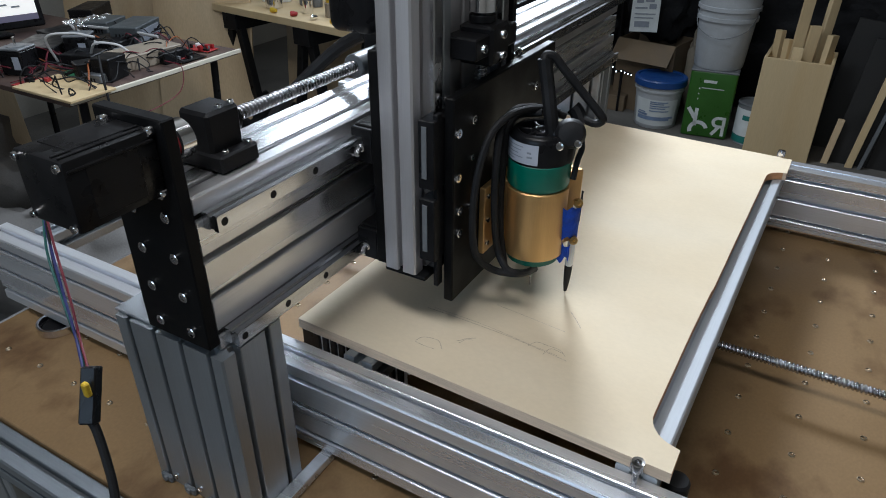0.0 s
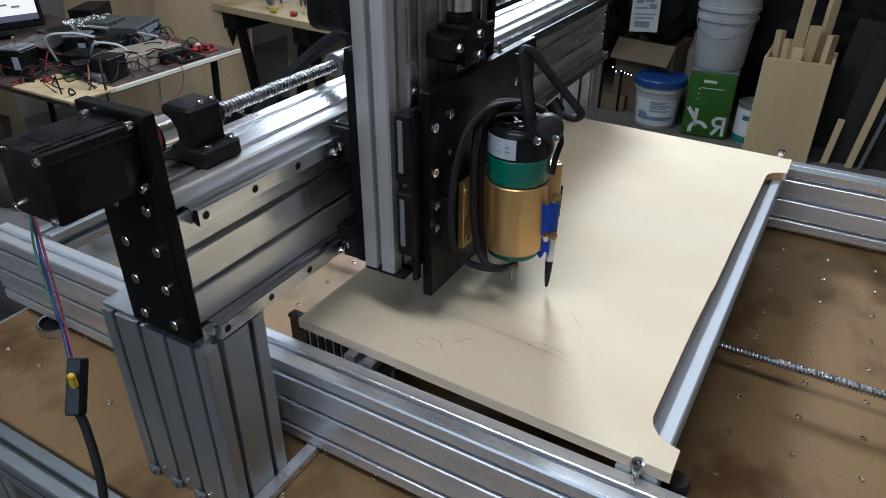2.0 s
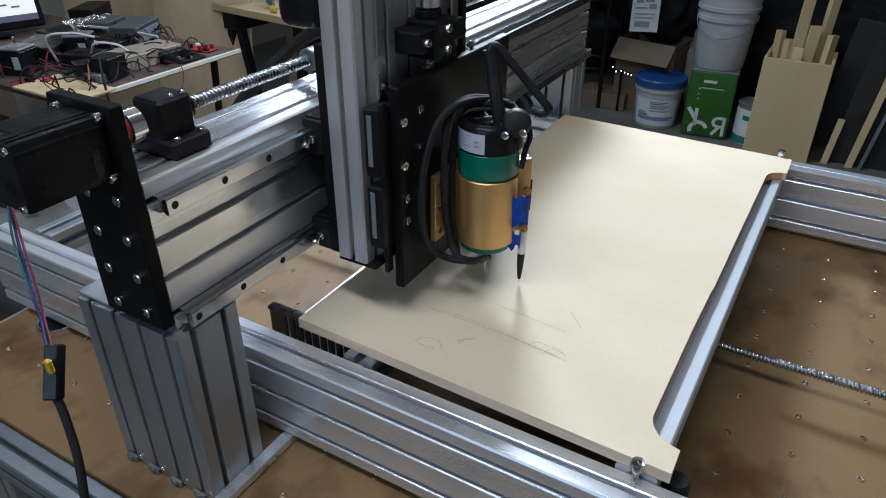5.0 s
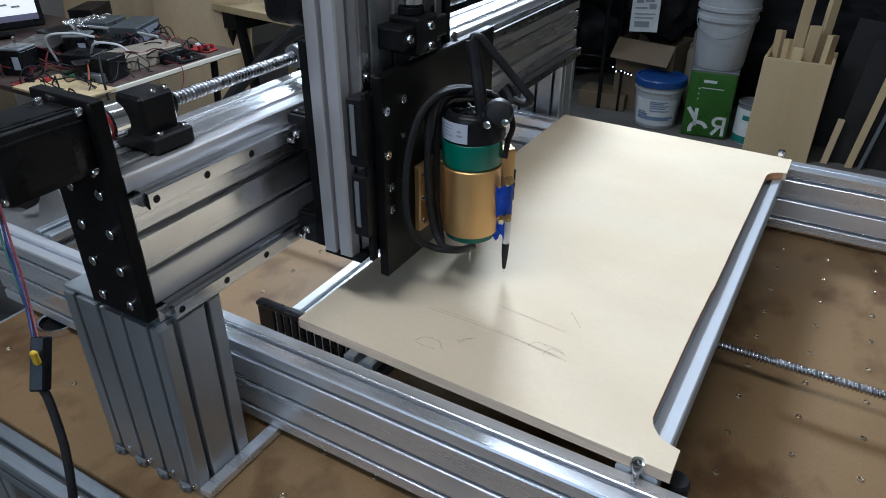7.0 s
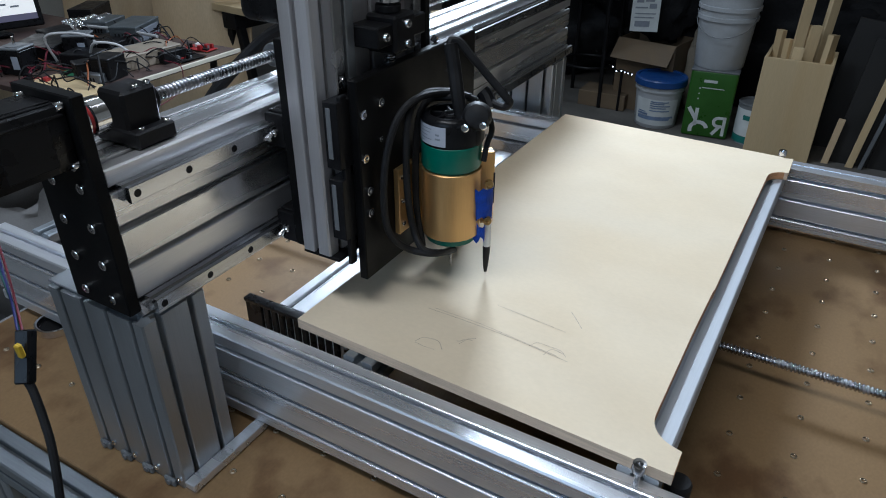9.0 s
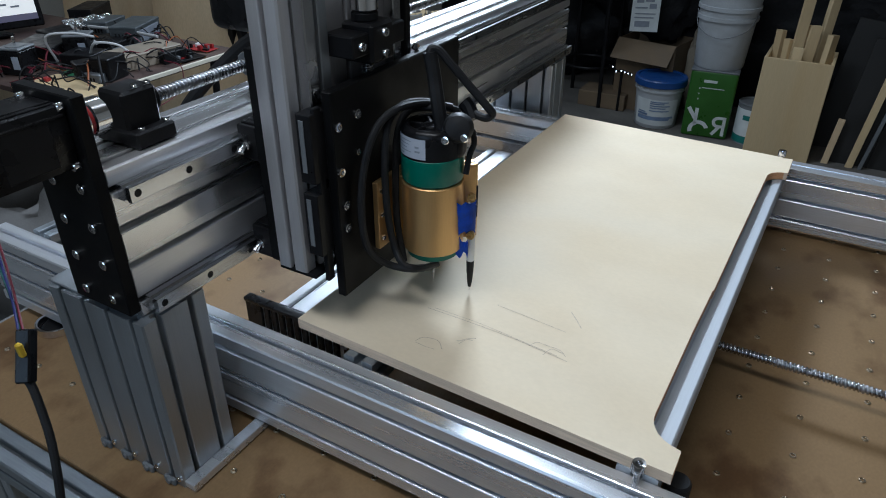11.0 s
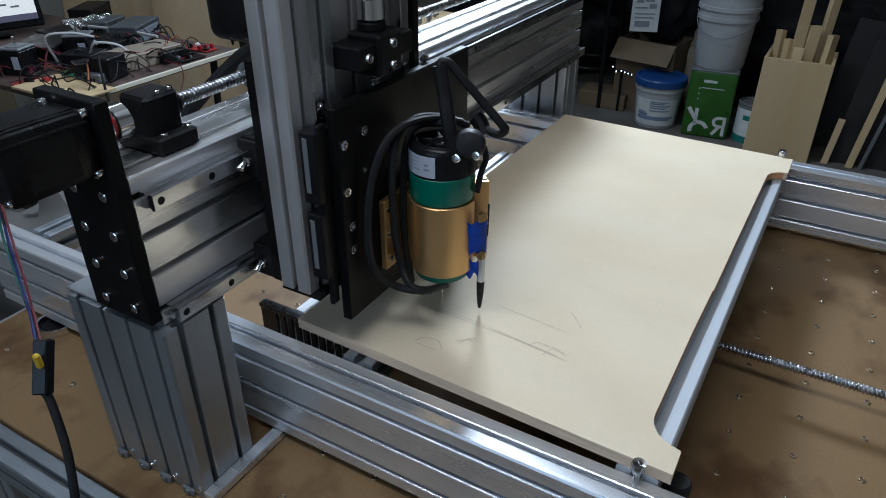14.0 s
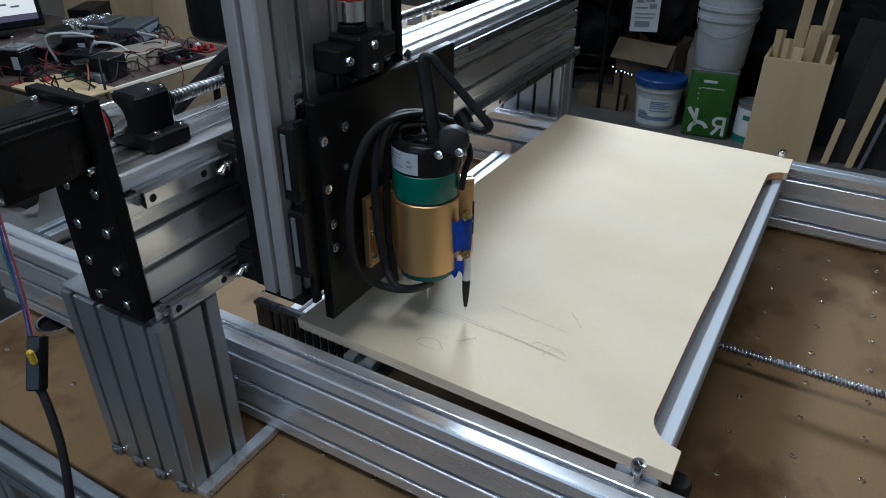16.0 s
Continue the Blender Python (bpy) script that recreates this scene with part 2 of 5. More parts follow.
def bar_x(x0, x1, y, z, ny, nz, bm=None):
    """Profile along x, centred on y, z; ny and nz modules."""
    return prism(tslot(ny, nz), Matrix.Translation((x0, y, z)) @ Matrix(((0, 0, 1, 0), (1, 0, 0, 0), (0, 1, 0, 0), (0, 0, 0, 1))), x1 - x0, bm)


def bar_y(y0, y1, x, z, nx, nz, bm=None, turn=0.0, half=0.0028):
    return prism(tslot(nz, nx, hw=half), Matrix.Translation((x, y0, z)) @ pose(0, 0, 0, 0, 0, turn) @ Matrix(((0, 1, 0, 0), (0, 0, 1, 0), (1, 0, 0, 0), (0, 0, 0, 1))), y1 - y0, bm)


def bar_z(z0, z1, x, y, nx, ny, bm=None):
    return prism(tslot(nx, ny), Matrix.Translation((x, y, z0)), z1 - z0, bm)


def screw_thread(name, p, q, r, pitch, material_, parent, seg=20, per=10):
    """A helical ball screw from p to q."""
    p, q = Vector(p), Vector(q)
    m = axis_to(p - BASE.get(parent, Vector()), q - p)
    n = int((q - p).length / pitch * per)
    vs, fs = [], []
    for i in range(n + 1):
        z = i * pitch / per
        for k in range(seg):
            ph = (i / per - k / seg) % 1.0
            rr = r * (1.0 if ph < 0.45 else 1.0 - 0.36 * math.sin((ph - 0.45) / 0.55 * math.pi))
            a = 2 * math.pi * k / seg
            vs.append(m @ Vector((rr * math.cos(a), rr * math.sin(a), z)))
    for i in range(n):
        for k in range(seg):
            fs.append((i * seg + k, i * seg + (k + 1) % seg, (i + 1) * seg + (k + 1) % seg, (i + 1) * seg + k))
    me = bpy.data.meshes.new(name)
    me.from_pydata(vs, [], fs)
    me.shade_smooth()
    return link(name, me, material_, parent)


def bolt_mesh(r, h):
    """A socket-head screw standing on z = 0, with its recess."""
    bm = lathe([(0, h * 0.35), (r * 0.48, h * 0.35), (r * 0.5, h * 0.97), (r * 0.85, h), (r, h * 0.8), (r, 0)], None, 12)
    bmesh.ops.recalc_face_normals(bm, faces=bm.faces[:])
    for f in bm.faces:
        f.smooth = True
    for e in bm.edges:
        if len(e.link_faces) == 2 and e.calc_face_angle(0) > 0.7:
            e.smooth = False
    me = bpy.data.meshes.new("bolt")
    bm.to_mesh(me)
    bm.free()
    me.materials.append(CHROME)
    return me


BUTTON = bolt_mesh(0.0052, 0.0035)
CAP = bolt_mesh(0.0046, 0.005)
SMALL = bolt_mesh(0.0034, 0.0028)


def bolt(me, at, d, parent, name="bolt"):
    ob = new(name, me)
    ob.parent = parent
    ob.matrix_basis = axis_to(Vector(at) - BASE.get(parent, Vector()), d)
    return ob

# ---- the room ----
def slab(name, x0, x1, y0, y1, z0, z1, mat, label, category):
    return tagged(part(name, box(x0, x1, y0, y1, z0, z1, 0), mat, None, smooth=False), label, category, kind="structure")


slab("floor", -4.0, 2.6, -3.0, 4.2, FLOOR - 0.1, FLOOR, CONCRETE, "worn grey concrete workshop floor", "floor")
slab("ceiling", -4.0, 2.6, -3.0, 4.2, CEIL, CEIL + 0.1, WALL, "plain painted workshop ceiling", "ceiling")
slab("wall_west", -4.0, -3.9, -3.0, 4.2, FLOOR, CEIL, WALL, "plain painted workshop wall", "wall")
slab("wall_east", 2.5, 2.6, -3.0, 4.2, FLOOR, CEIL, WALL, "plain painted workshop wall", "wall")
slab("wall_north", -3.9, 2.5, 4.1, 4.2, FLOOR, CEIL, WALL, "plain painted workshop wall in shade", "wall")
# unseen wall; its opening is added only to hold the fill lamp
b = bmesh.new()
for x0, x1, z0, z1 in ((-3.9, -1.30, FLOOR, CEIL), (0.30, 2.5, FLOOR, CEIL), (-1.30, 0.30, FLOOR, 0.74), (-1.30, 0.30, 1.66, CEIL)):
    box(x0, x1, -3.0, -2.9, z0, z1, 0, b)
tagged(part("wall_south", b, WALL, None, smooth=False), "plain painted workshop wall with an opening added for the fill lamp", "wall", kind="structure")

# ---- the machine's table ----
PITCH = 0.075
# same aluminium as the rails, with its shade put into a darker base colour
ALU_T = material("shade_darkened_aluminium", (0.30, 0.33, 0.36), 0.42, 0.8, 0.1, 20, 600, 0.1, 0.0002, (0.05, 1, 1))
table = thing("machine_table", (-0.25, -0.42, FLOOR), "aluminium-framed work table with a stained wooden board studded with threaded inserts", "table")
spoil = part("spoil_board", box(-1.018, 0.46, -0.972, 0.20, -0.022, 0.0, 0.0012), BOARD, table, "stained brown wooden board")
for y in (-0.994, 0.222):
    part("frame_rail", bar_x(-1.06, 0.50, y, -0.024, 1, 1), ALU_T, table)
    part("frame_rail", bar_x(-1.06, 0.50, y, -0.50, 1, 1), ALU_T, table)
for x in (-1.04, 0.48):
    part("frame_rail", bar_y(-0.974, 0.202, x, -0.0425, 1, 1), ALU_Y, table)
    for y in (-0.994, 0.222):
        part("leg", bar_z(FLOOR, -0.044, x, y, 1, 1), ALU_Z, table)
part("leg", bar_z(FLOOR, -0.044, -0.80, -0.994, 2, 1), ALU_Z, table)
part("shelf_board", box(-1.0, 0.44, -0.97, 0.2, -0.478, -0.46, 0.001), SHEET, table)

# threaded inserts in a square grid
ins = lathe([(0, -0.001), (0.0021, -0.001), (0.0023, 0.0014), (0.0032, 0.0018), (0.0039, 0.0012), (0.0043, 0.0)], None, 10)
ime = bpy.data.meshes.new("insert")
bmesh.ops.recalc_face_normals(ins, faces=ins.faces[:])
for f in ins.faces:
    f.smooth = True
ins.to_mesh(ime)
ins.free()
ime.materials.append(INSERT)
for i in range(-13, 6):
    for j in range(-1, 13):
        left = i < -4
        x = i * PITCH + (0.029 if left and j > 9 else 0.0225 if left else 0.0)
        y = -j * PITCH + (0.016 if left else 0.0)
        if x < -1.0:
            continue
        ob = link("insert", ime, None, table)
        ob.location = Vector((x, y, 0.0)) - BASE[table]

# ---- the fixed frame of the machine ----
RAIL_Z, RAIL_TOP, BAR_TOP = 0.074, 0.134, 0.1385
NEAR_Y, FAR_Y = -0.797, 0.077
frame_ = thing("router_frame", (-0.28, -0.36, 0.0), "silver aluminium profile frame of a CNC router standing on the board", "machine frame")
near = part("near_rail", bar_x(-1.05, 0.46, NEAR_Y, RAIL_Z, 1, 3), ALU_X, frame_, "tall slotted aluminium rail")
far = part("far_rail", bar_x(-1.05, 0.46, FAR_Y, RAIL_Z, 1, 3), ALU_X, frame_, "tall slotted aluminium rail")
CROSS = ((-0.965, 0.0), (-0.385, 0.6), (-0.064, 0.9), (0.43, 0.0))
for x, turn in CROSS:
    # bars left of x = -0.1 take the copy with shade in its colour
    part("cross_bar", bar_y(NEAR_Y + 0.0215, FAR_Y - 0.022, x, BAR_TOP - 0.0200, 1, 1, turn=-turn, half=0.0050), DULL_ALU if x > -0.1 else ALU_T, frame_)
foot_bm = lambda x, y: lathe([(0.030, 0), (0.031, 0.002), (0.030, 0.0125), (0.0275, 0.0132), (0.026, 0.0125), (0.024, 0.003), (0, 0.003)], Matrix.Translation((x, y, 0.0005)), 32)
for x in (-0.930, -0.2, 0.40):
    for y in (NEAR_Y - 0.016, FAR_Y):
        ft = part("levelling_foot", foot_bm(x, y), CHROME, frame_, "round cupped steel levelling foot")
        # black disc puts the dark of the cup's hollow into colour
        part("rubber_pad", lathe([(0, 0.0042), (0.0235, 0.0042), (0.0235, 0.0034)], Matrix.Translation((x, y, 0.0005)), 24), BLACK_STEEL, ft)
screw_x = screw_thread("drive_screw", (-0.94, -0.4135, 0.047), (0.42, -0.4135, 0.047), 0.0062, 0.0050, SCREW, frame_)
for x in (-0.945, 0.41):
    bm = box(x - 0.012, x + 0.012, -0.445, -0.38, 0.0005, 0.075, 0.002)
    part("screw_bearing", bm, BLACK_STEEL, frame_)
part("rubber_bumper", lathe([(0, 0), (0.012, 0), (0.013, 0.002), (0.013, 0.108), (0.011, 0.111), (0, 0.111)], Matrix.Translation((-0.030, -0.740, 0.0005)), 24), RUBBER, frame_, "black rubber post")
# bolts that hold the sheet to the bars
for x, y in ((-0.0625, -0.786), (-0.047, 0.064)):
    b = bmesh.new()
    rod((x, y, RAIL_TOP - 0.006), (x, y, RAIL_TOP + 0.020), 0.0032, b, 14)
    lathe([(0, 0.005), (0.003, 0.005), (0.0034, 0.009), (0.0062, 0.0095), (0.0068, 0.008), (0.0068, 0.0), (0, 0.0)],
          Matrix.Translation((x, y, RAIL_TOP + 0.018)), 16, b)
    part("clamp_screw", b, CHROME, frame_, "bright socket screw in the slot")


def slotted_guard(x0, x1, y0, top, parent):
    """A black comb-like guard along x, under a rounded top flange."""
    bm = box(x0, x1, y0 - 0.002, y0 + 0.013, top - 0.007, top, 0.002, seg=2)
    box(x0 + 0.001, x1, y0, y0 + 0.005, 0.004, 0.012, 0.0008, bm)
    box(x0 + 0.001, x0 + 0.031, y0, y0 + 0.005, 0.012, top - 0.0065, 0.001, bm)
    x = x0 + 0.0365
    while x + 0.0085 < x1:
        box(x, x + 0.0086, y0, y0 + 0.005, 0.0115, top - 0.0065, 0.0006, bm)
        x += 0.0140
    return part("slotted_guard", bm, PLASTIC, parent, "black slotted plastic guard")


# ---- the sheet that is drawn on ----
SHEET_Z = BAR_TOP + 0.0005
SHEET_TOP = SHEET_Z + 0.0130
sheet = thing("plywood_sheet", (-0.26, -0.35, SHEET_Z), "pale birch plywood sheet with notched edge and pencil lines", "plywood sheet")


def arc(cx, cy, r, a0, a1, n=8):
    return [(cx + r * math.cos(radians(a0 + (a1 - a0) * k / n)), cy + r * math.sin(radians(a0 + (a1 - a0) * k / n))) for k in range(n + 1)]


outline = [(-0.4804, -0.763), (-0.0335, -0.776), (-0.0335, -0.7435)]
outline += arc(-0.0335, -0.708, 0.0345, 250, 180, 7) + [(-0.0665, -0.55), (-0.0640, -0.452), (-0.0630, -0.449), (-0.0610, -0.3)]
outline += arc(-0.0262, -0.045, 0.0305, 180, 92, 8) + [(-0.027, 0.0545), (-0.4666, 0.0695)]
sb = prism(outline, Matrix.Translation((0, 0, SHEET_Z)), SHEET_TOP - SHEET_Z)
ply = part("panel", sb, PLY, sheet, smooth=False)
ply.data.materials.append(PLY_EDGE)
ply.data.materials.append(CUT_EDGE)
for p in ply.data.polygons:
    if abs(p.normal.z) < 0.5:
        p.material_index = 2 if p.normal.x > 0.2 and p.center.y > -0.743 else 1


def pencil(points, w=0.0008):
    bm = bmesh.new()
    path = spline(points, 5)
    for a, b in zip(path, path[1:]):
        d = (b - a).normalized()
        s = Vector((-d.y, d.x, 0)) * w / 2
        z = Vector((0, 0, SHEET_TOP + 0.0003))
        bm.faces.new([bm.verts.new(q + z) for q in (a - s, b - s, b + s, a + s)])
    part("pencil_line", bm, GRAPHITE, sheet, "faint grey pencil line", smooth=False)


def flat(*pts):
    return [(x, y, 0) for x, y in pts]


pencil(flat((-0.3570, -0.6661), (-0.3003, -0.6664), (-0.2401, -0.6687), (-0.1732, -0.6760)), 0.0009)
pencil(flat((-0.3498, -0.6619), (-0.2872, -0.6625), (-0.2259, -0.6688), (-0.1865, -0.6726)), 0.0007)
pencil(flat((-0.2866, -0.6181), (-0.2468, -0.6220), (-0.1942, -0.6273)), 0.0008)
pencil(flat((-0.2031, -0.5858), (-0.1906, -0.5997), (-0.1805, -0.6118)), 0.0012)
pencil(flat((-0.3367, -0.7287), (-0.3316, -0.7184), (-0.3144, -0.7156), (-0.3028, -0.7266)), 0.0010)
pencil(flat((-0.3356, -0.7304), (-0.3235, -0.7317), (-0.3105, -0.7311)), 0.0008)
pencil(flat((-0.2959, -0.7049), (-0.2920, -0.7026), (-0.2879, -0.6966), (-0.2788, -0.6901)), 0.0012)
pencil(flat((-0.2912, -0.7081), (-0.2868, -0.6972), (-0.2802, -0.6957)), 0.0009)
pencil(flat((-0.2210, -0.6719), (-0.2151, -0.6614), (-0.2027, -0.6612), (-0.1875, -0.6617), (-0.1776, -0.6696)), 0.0010)
pencil(flat((-0.2009, -0.6787), (-0.1965, -0.6646), (-0.1825, -0.6657)), 0.0009)

# ---- the gantry ----
BX0, BX1, BZ0, BZ1 = -0.510, -0.430, 0.232, 0.392
PLATE_Y = -0.932
LOWX = -0.451
gantry = thing("gantry", (-0.49, -0.88, 0.0015), "silver aluminium CNC gantry with ball screw and black motor plate", "gantry")
part("beam", bar_y(PLATE_Y + 0.0132, 0.225, (BX0 + BX1) / 2, (BZ0 + BZ1) / 2, 2, 4), ALU_Y, gantry, "wide slotted aluminium beam")
for y in (-0.8905, 0.165):
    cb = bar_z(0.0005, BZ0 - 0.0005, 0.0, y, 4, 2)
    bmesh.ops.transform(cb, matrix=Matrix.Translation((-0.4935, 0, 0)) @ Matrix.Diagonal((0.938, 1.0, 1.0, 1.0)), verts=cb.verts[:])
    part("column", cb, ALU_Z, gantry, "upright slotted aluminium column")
    b = bmesh.new()
    s = 1 if y < 0 else -1
    box(-0.4182, -0.403, min(y - s * 0.040, y + s * 0.125), max(y - s * 0.043, y + s * 0.125), 0.0015, 0.013, 0.001, b)
    part("foot_plate", b, ALU_X, gantry)
# brackets and nuts at the foot of the near column
for k in range(4):
    x = -0.552 + k * 0.0375
    b = bmesh.new()
    box(x - 0.009, x + 0.009, -0.9355, -0.9308, 0.0005, 0.011, 0.0015, b)
    rod((x, -0.9353, 0.006), (x, -0.9375, 0.006), 0.0036, b, 8)
    part("foot_bracket", b, GREY_METAL, gantry)
    bolt(SMALL, (x + 0.016, -0.9308, 0.014), (0, -1, 0.3), gantry)
# worn corner cap on the column's top
b = bmesh.new()
box(-0.5735, BX0 - 0.002, -0.926, -0.853, BZ0, BZ0 + 0.003, 0.001, b)
lathe([(0.0, 0.0), (0.012, 0.0), (0.013, 0.0015), (0.012, 0.005), (0.008, 0.006), (0.0, 0.006)], Matrix.Translation((-0.552, -0.890, BZ0 + 0.003)), 24, b)
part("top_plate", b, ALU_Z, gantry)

slotted_guard(-0.566, -0.392, -0.6720, 0.0635, gantry)
# added pale backing: brightness behind the guard's slots put into its colour
part("end_plate", box(-0.548, -0.395, -0.6665, -0.6588, 0.006, 0.050, 0.001), SLOT_BACKING, gantry, "pale backing added to brighten the guard slots")
lower = part("lower_beam", bar_y(-0.658, 0.02, LOWX, 0.0425, 3, 1), CROSS_ALU, gantry, "shiny lower cross beam under the sheet")

# linear rails with counterbored holes
RX = BX1 + 0.0175
for z in (0.3685, 0.2475):
    h = 0.0078
    prof = [(0, -h), (0.007, -h), (0.0085, -h * 0.72), (0.0115, -h * 0.72), (0.013, -h), (0.0172, -h), (0.0177, -h + 0.0006),
            (0.0177, h - 0.0006), (0.0172, h), (0.013, h), (0.0115, h * 0.72), (0.0085, h * 0.72), (0.007, h), (0, h)]
    m = Matrix.Translation((BX1 + 0.0002, -0.912, z)) @ Matrix(((1, 0, 0, 0), (0, 0, 1, 0), (0, 1, 0, 0), (0, 0, 0, 1)))
    lr = part("linear_rail", prism(prof, m, 1.127), RAIL_STEEL, gantry, "ground steel linear guide rail")
    for k in range(19):
        y = -0.9040 + k * 0.060
        if y < 0.21:
            hole = lathe([(0, 0.0001), (0.0022, 0.0001), (0.0024, 0.0003), (0.0037, 0.0003), (0.0039, 0.0)], None, 14)
            ob = part("bolt_hole", hole, BLACK_STEEL, None)
            ob.parent = lr
            ob.matrix_basis = axis_to(Vector((BX1 + 0.0179, y, z)) - BASE[gantry], (1, 0, 0))

# motor plate, bolts
SZ = 0.427         # height of the beam's screw
SXC = -0.468
plate = part("motor_plate", box(-0.512, -0.430, PLATE_Y, PLATE_Y + 0.013, 0.240, 0.462, 0.0012), BLACK, gantry, "black plate bolted to the beam's end")
for z in (0.376, 0.336, 0.296, 0.257):
    for x in (-0.488, -0.448):
        bolt(BUTTON, (x, PLATE_Y, z), (0, -1, 0), plate)
bolt(BUTTON, (-0.460, PLATE_Y, 0.398), (0, -1, 0), plate)
ML = 0.079
MH = 0.0285
motor = part("stepper_motor", box(SXC - MH, SXC + MH, PLATE_Y - ML, PLATE_Y - 0.0003, SZ - MH, SZ + MH, 0.003, seg=2), PLASTIC, gantry, "black square stepper motor")
b = box(SXC - MH - 0.0006, SXC + MH + 0.0006, PLATE_Y - ML * 0.80, PLATE_Y - ML * 0.22, SZ - MH + 0.006, SZ + MH - 0.006, 0.001)
box(SXC - MH + 0.006, SXC + MH - 0.006, PLATE_Y - ML * 0.80, PLATE_Y - ML * 0.22, SZ - MH - 0.0006, SZ + MH + 0.0006, 0.001, b)
part("stator", b, PLASTIC, motor)
for dx_, dz_ in ((0.0215, 0.0), (0.0145, 0.0)):
    part("ridge", box(SXC + dx_ - 0.0012, SXC + dx_ + 0.0012, PLATE_Y - ML * 0.97, PLATE_Y - 0.004, SZ + MH - 0.0004, SZ + MH + 0.0014, 0.0005), PLASTIC, motor)
part("ridge", box(SXC + MH - 0.0004, SXC + MH + 0.0014, PLATE_Y - ML * 0.97, PLATE_Y - 0.004, SZ + 0.0190, SZ + 0.0215, 0.0005), PLASTIC, motor)
for sx in (-1, 1):
    for sz in (-1, 1):
        bolt(SMALL, (SXC + sx * 0.0235, PLATE_Y - ML, SZ + sz * 0.0235), (0, -1, 0), motor)
        rod_b = rod((SXC + sx * 0.0265, PLATE_Y - 0.008, SZ + sz * 0.0265), (SXC + sx * 0.0265, PLATE_Y - 0.0005, SZ + sz * 0.0265), 0.0042, None, 12, 0.001)
        part("corner_bolt", rod_b, CHROME, motor)
# coupler and fixed bearing
b = bmesh.new()
rod((SXC, PLATE_Y + 0.0135, SZ), (SXC, PLATE_Y + 0.028, SZ), 0.0175, b, 32, 0.0015)
rod((SXC, PLATE_Y + 0.031, SZ), (SXC, PLATE_Y + 0.048, SZ), 0.0175, b, 32, 0.0015)
rod((SXC, PLATE_Y + 0.028, SZ), (SXC, PLATE_Y + 0.031, SZ), 0.0115, b, 20)
coupler = part("coupler", b, CHROME, gantry, "bright jaw coupler")
part("spider", rod((SXC, PLATE_Y + 0.0275, SZ), (SXC, PLATE_Y + 0.0315, SZ), 0.0150, None, 24), RED, coupler, "red rubber insert")
b = box(SXC - 0.030, SXC + 0.030, -0.874, -0.828, BZ1 + 0.0005, BZ1 + 0.017, 0.002)
box(SXC - 0.018, SXC + 0.018, -0.872, -0.833, BZ1 + 0.010, SZ + 0.018, 0.003, b)
rod((SXC, -0.834, SZ), (SXC, -0.827, SZ), 0.014, b, 24, 0.001)
bb = part("screw_bearing", b, BLACK_STEEL, gantry, "black screw bearing block")
for x, y, z in ((-0.023, -0.834, BZ1 + 0.017), (0.024, -0.834, BZ1 + 0.017), (0.024, -0.863, BZ1 + 0.017), (0.012, -0.838, SZ + 0.018), (0.012, -0.852, SZ + 0.018)):
    bolt(SMALL, (SXC + x, y, z), (0, 0, 1), bb)
screw_thread("ball_screw", (SXC, -0.827, SZ), (SXC, 0.19, SZ), 0.0068, 0.0047, SCREW, gantry)
b = box(SXC - 0.030, SXC + 0.030, 0.165, 0.20, BZ1 + 0.0005, SZ + 0.02, 0.003)
part("screw_bearing", b, BLACK_STEEL, gantry)

# motor cable with its plug, hanging off the motor's end
cab = part("motor_cable", cable([(-0.6559, -0.9225, 0.3150), (-0.6418, -0.9329, 0.2879), (-0.6102, -0.9513, 0.2543), (-0.5816, -0.9673, 0.2265), (-0.5495, -0.9863, 0.2110)], 0.0014), WIRE_BLUE, gantry, "thin blue motor wire")
part("wire", cable([(-0.6539, -0.9213, 0.3150), (-0.6308, -0.9349, 0.2856), (-0.5985, -0.9526, 0.2523), (-0.5771, -0.9663, 0.2241), (-0.5453, -0.9839, 0.2110)], 0.0013), WIRE_RED, cab)
part("wire", cable([(-0.6569, -0.9230, 0.3150), (-0.6433, -0.9372, 0.2830), (-0.6114, -0.9536, 0.2518), (-0.5788, -0.9689, 0.2217), (-0.5470, -0.9864, 0.2087)], 0.0013), WIRE_GREEN, cab)
part("wire", cable([(-0.6549, -0.9219, 0.3150), (-0.6344, -0.9388, 0.2732), (-0.6080, -0.9550, 0.2470), (-0.5771, -0.9696, 0.2193), (-0.5432, -0.9843, 0.2087)], 0.0015), RUBBER, cab)
pm = axis_to((-0.5313, -0.9976, 0.1890), Vector((-0.5267, -1.0076, 0.1706)) - Vector((-0.5421, -0.9820, 0.2111)))
plug = part("plug", box(-0.0075, 0.0075, -0.0075, 0.0075, -0.030, 0.024, 0.0015, None, pm), PLASTIC, cab, "black plug")
part("clip", box(-0.0036, 0.0036, -0.003, 0.003, -0.008, 0.008, 0.0015, None, Matrix.Translation((-0.5267, -1.0007, 0.2042))), YELLOW, cab, "yellow connector")
part("cord", cable([(-0.5261, -1.0064, 0.1720), (-0.5174, -1.0086, 0.1614), (-0.5014, -1.0168, 0.1361), (-0.4878, -1.0263, 0.1108), (-0.4755, -1.0424, 0.0672), (-0.4684, -1.0694, -0.0173)], 0.0043), RUBBER, cab, "thick black cable")

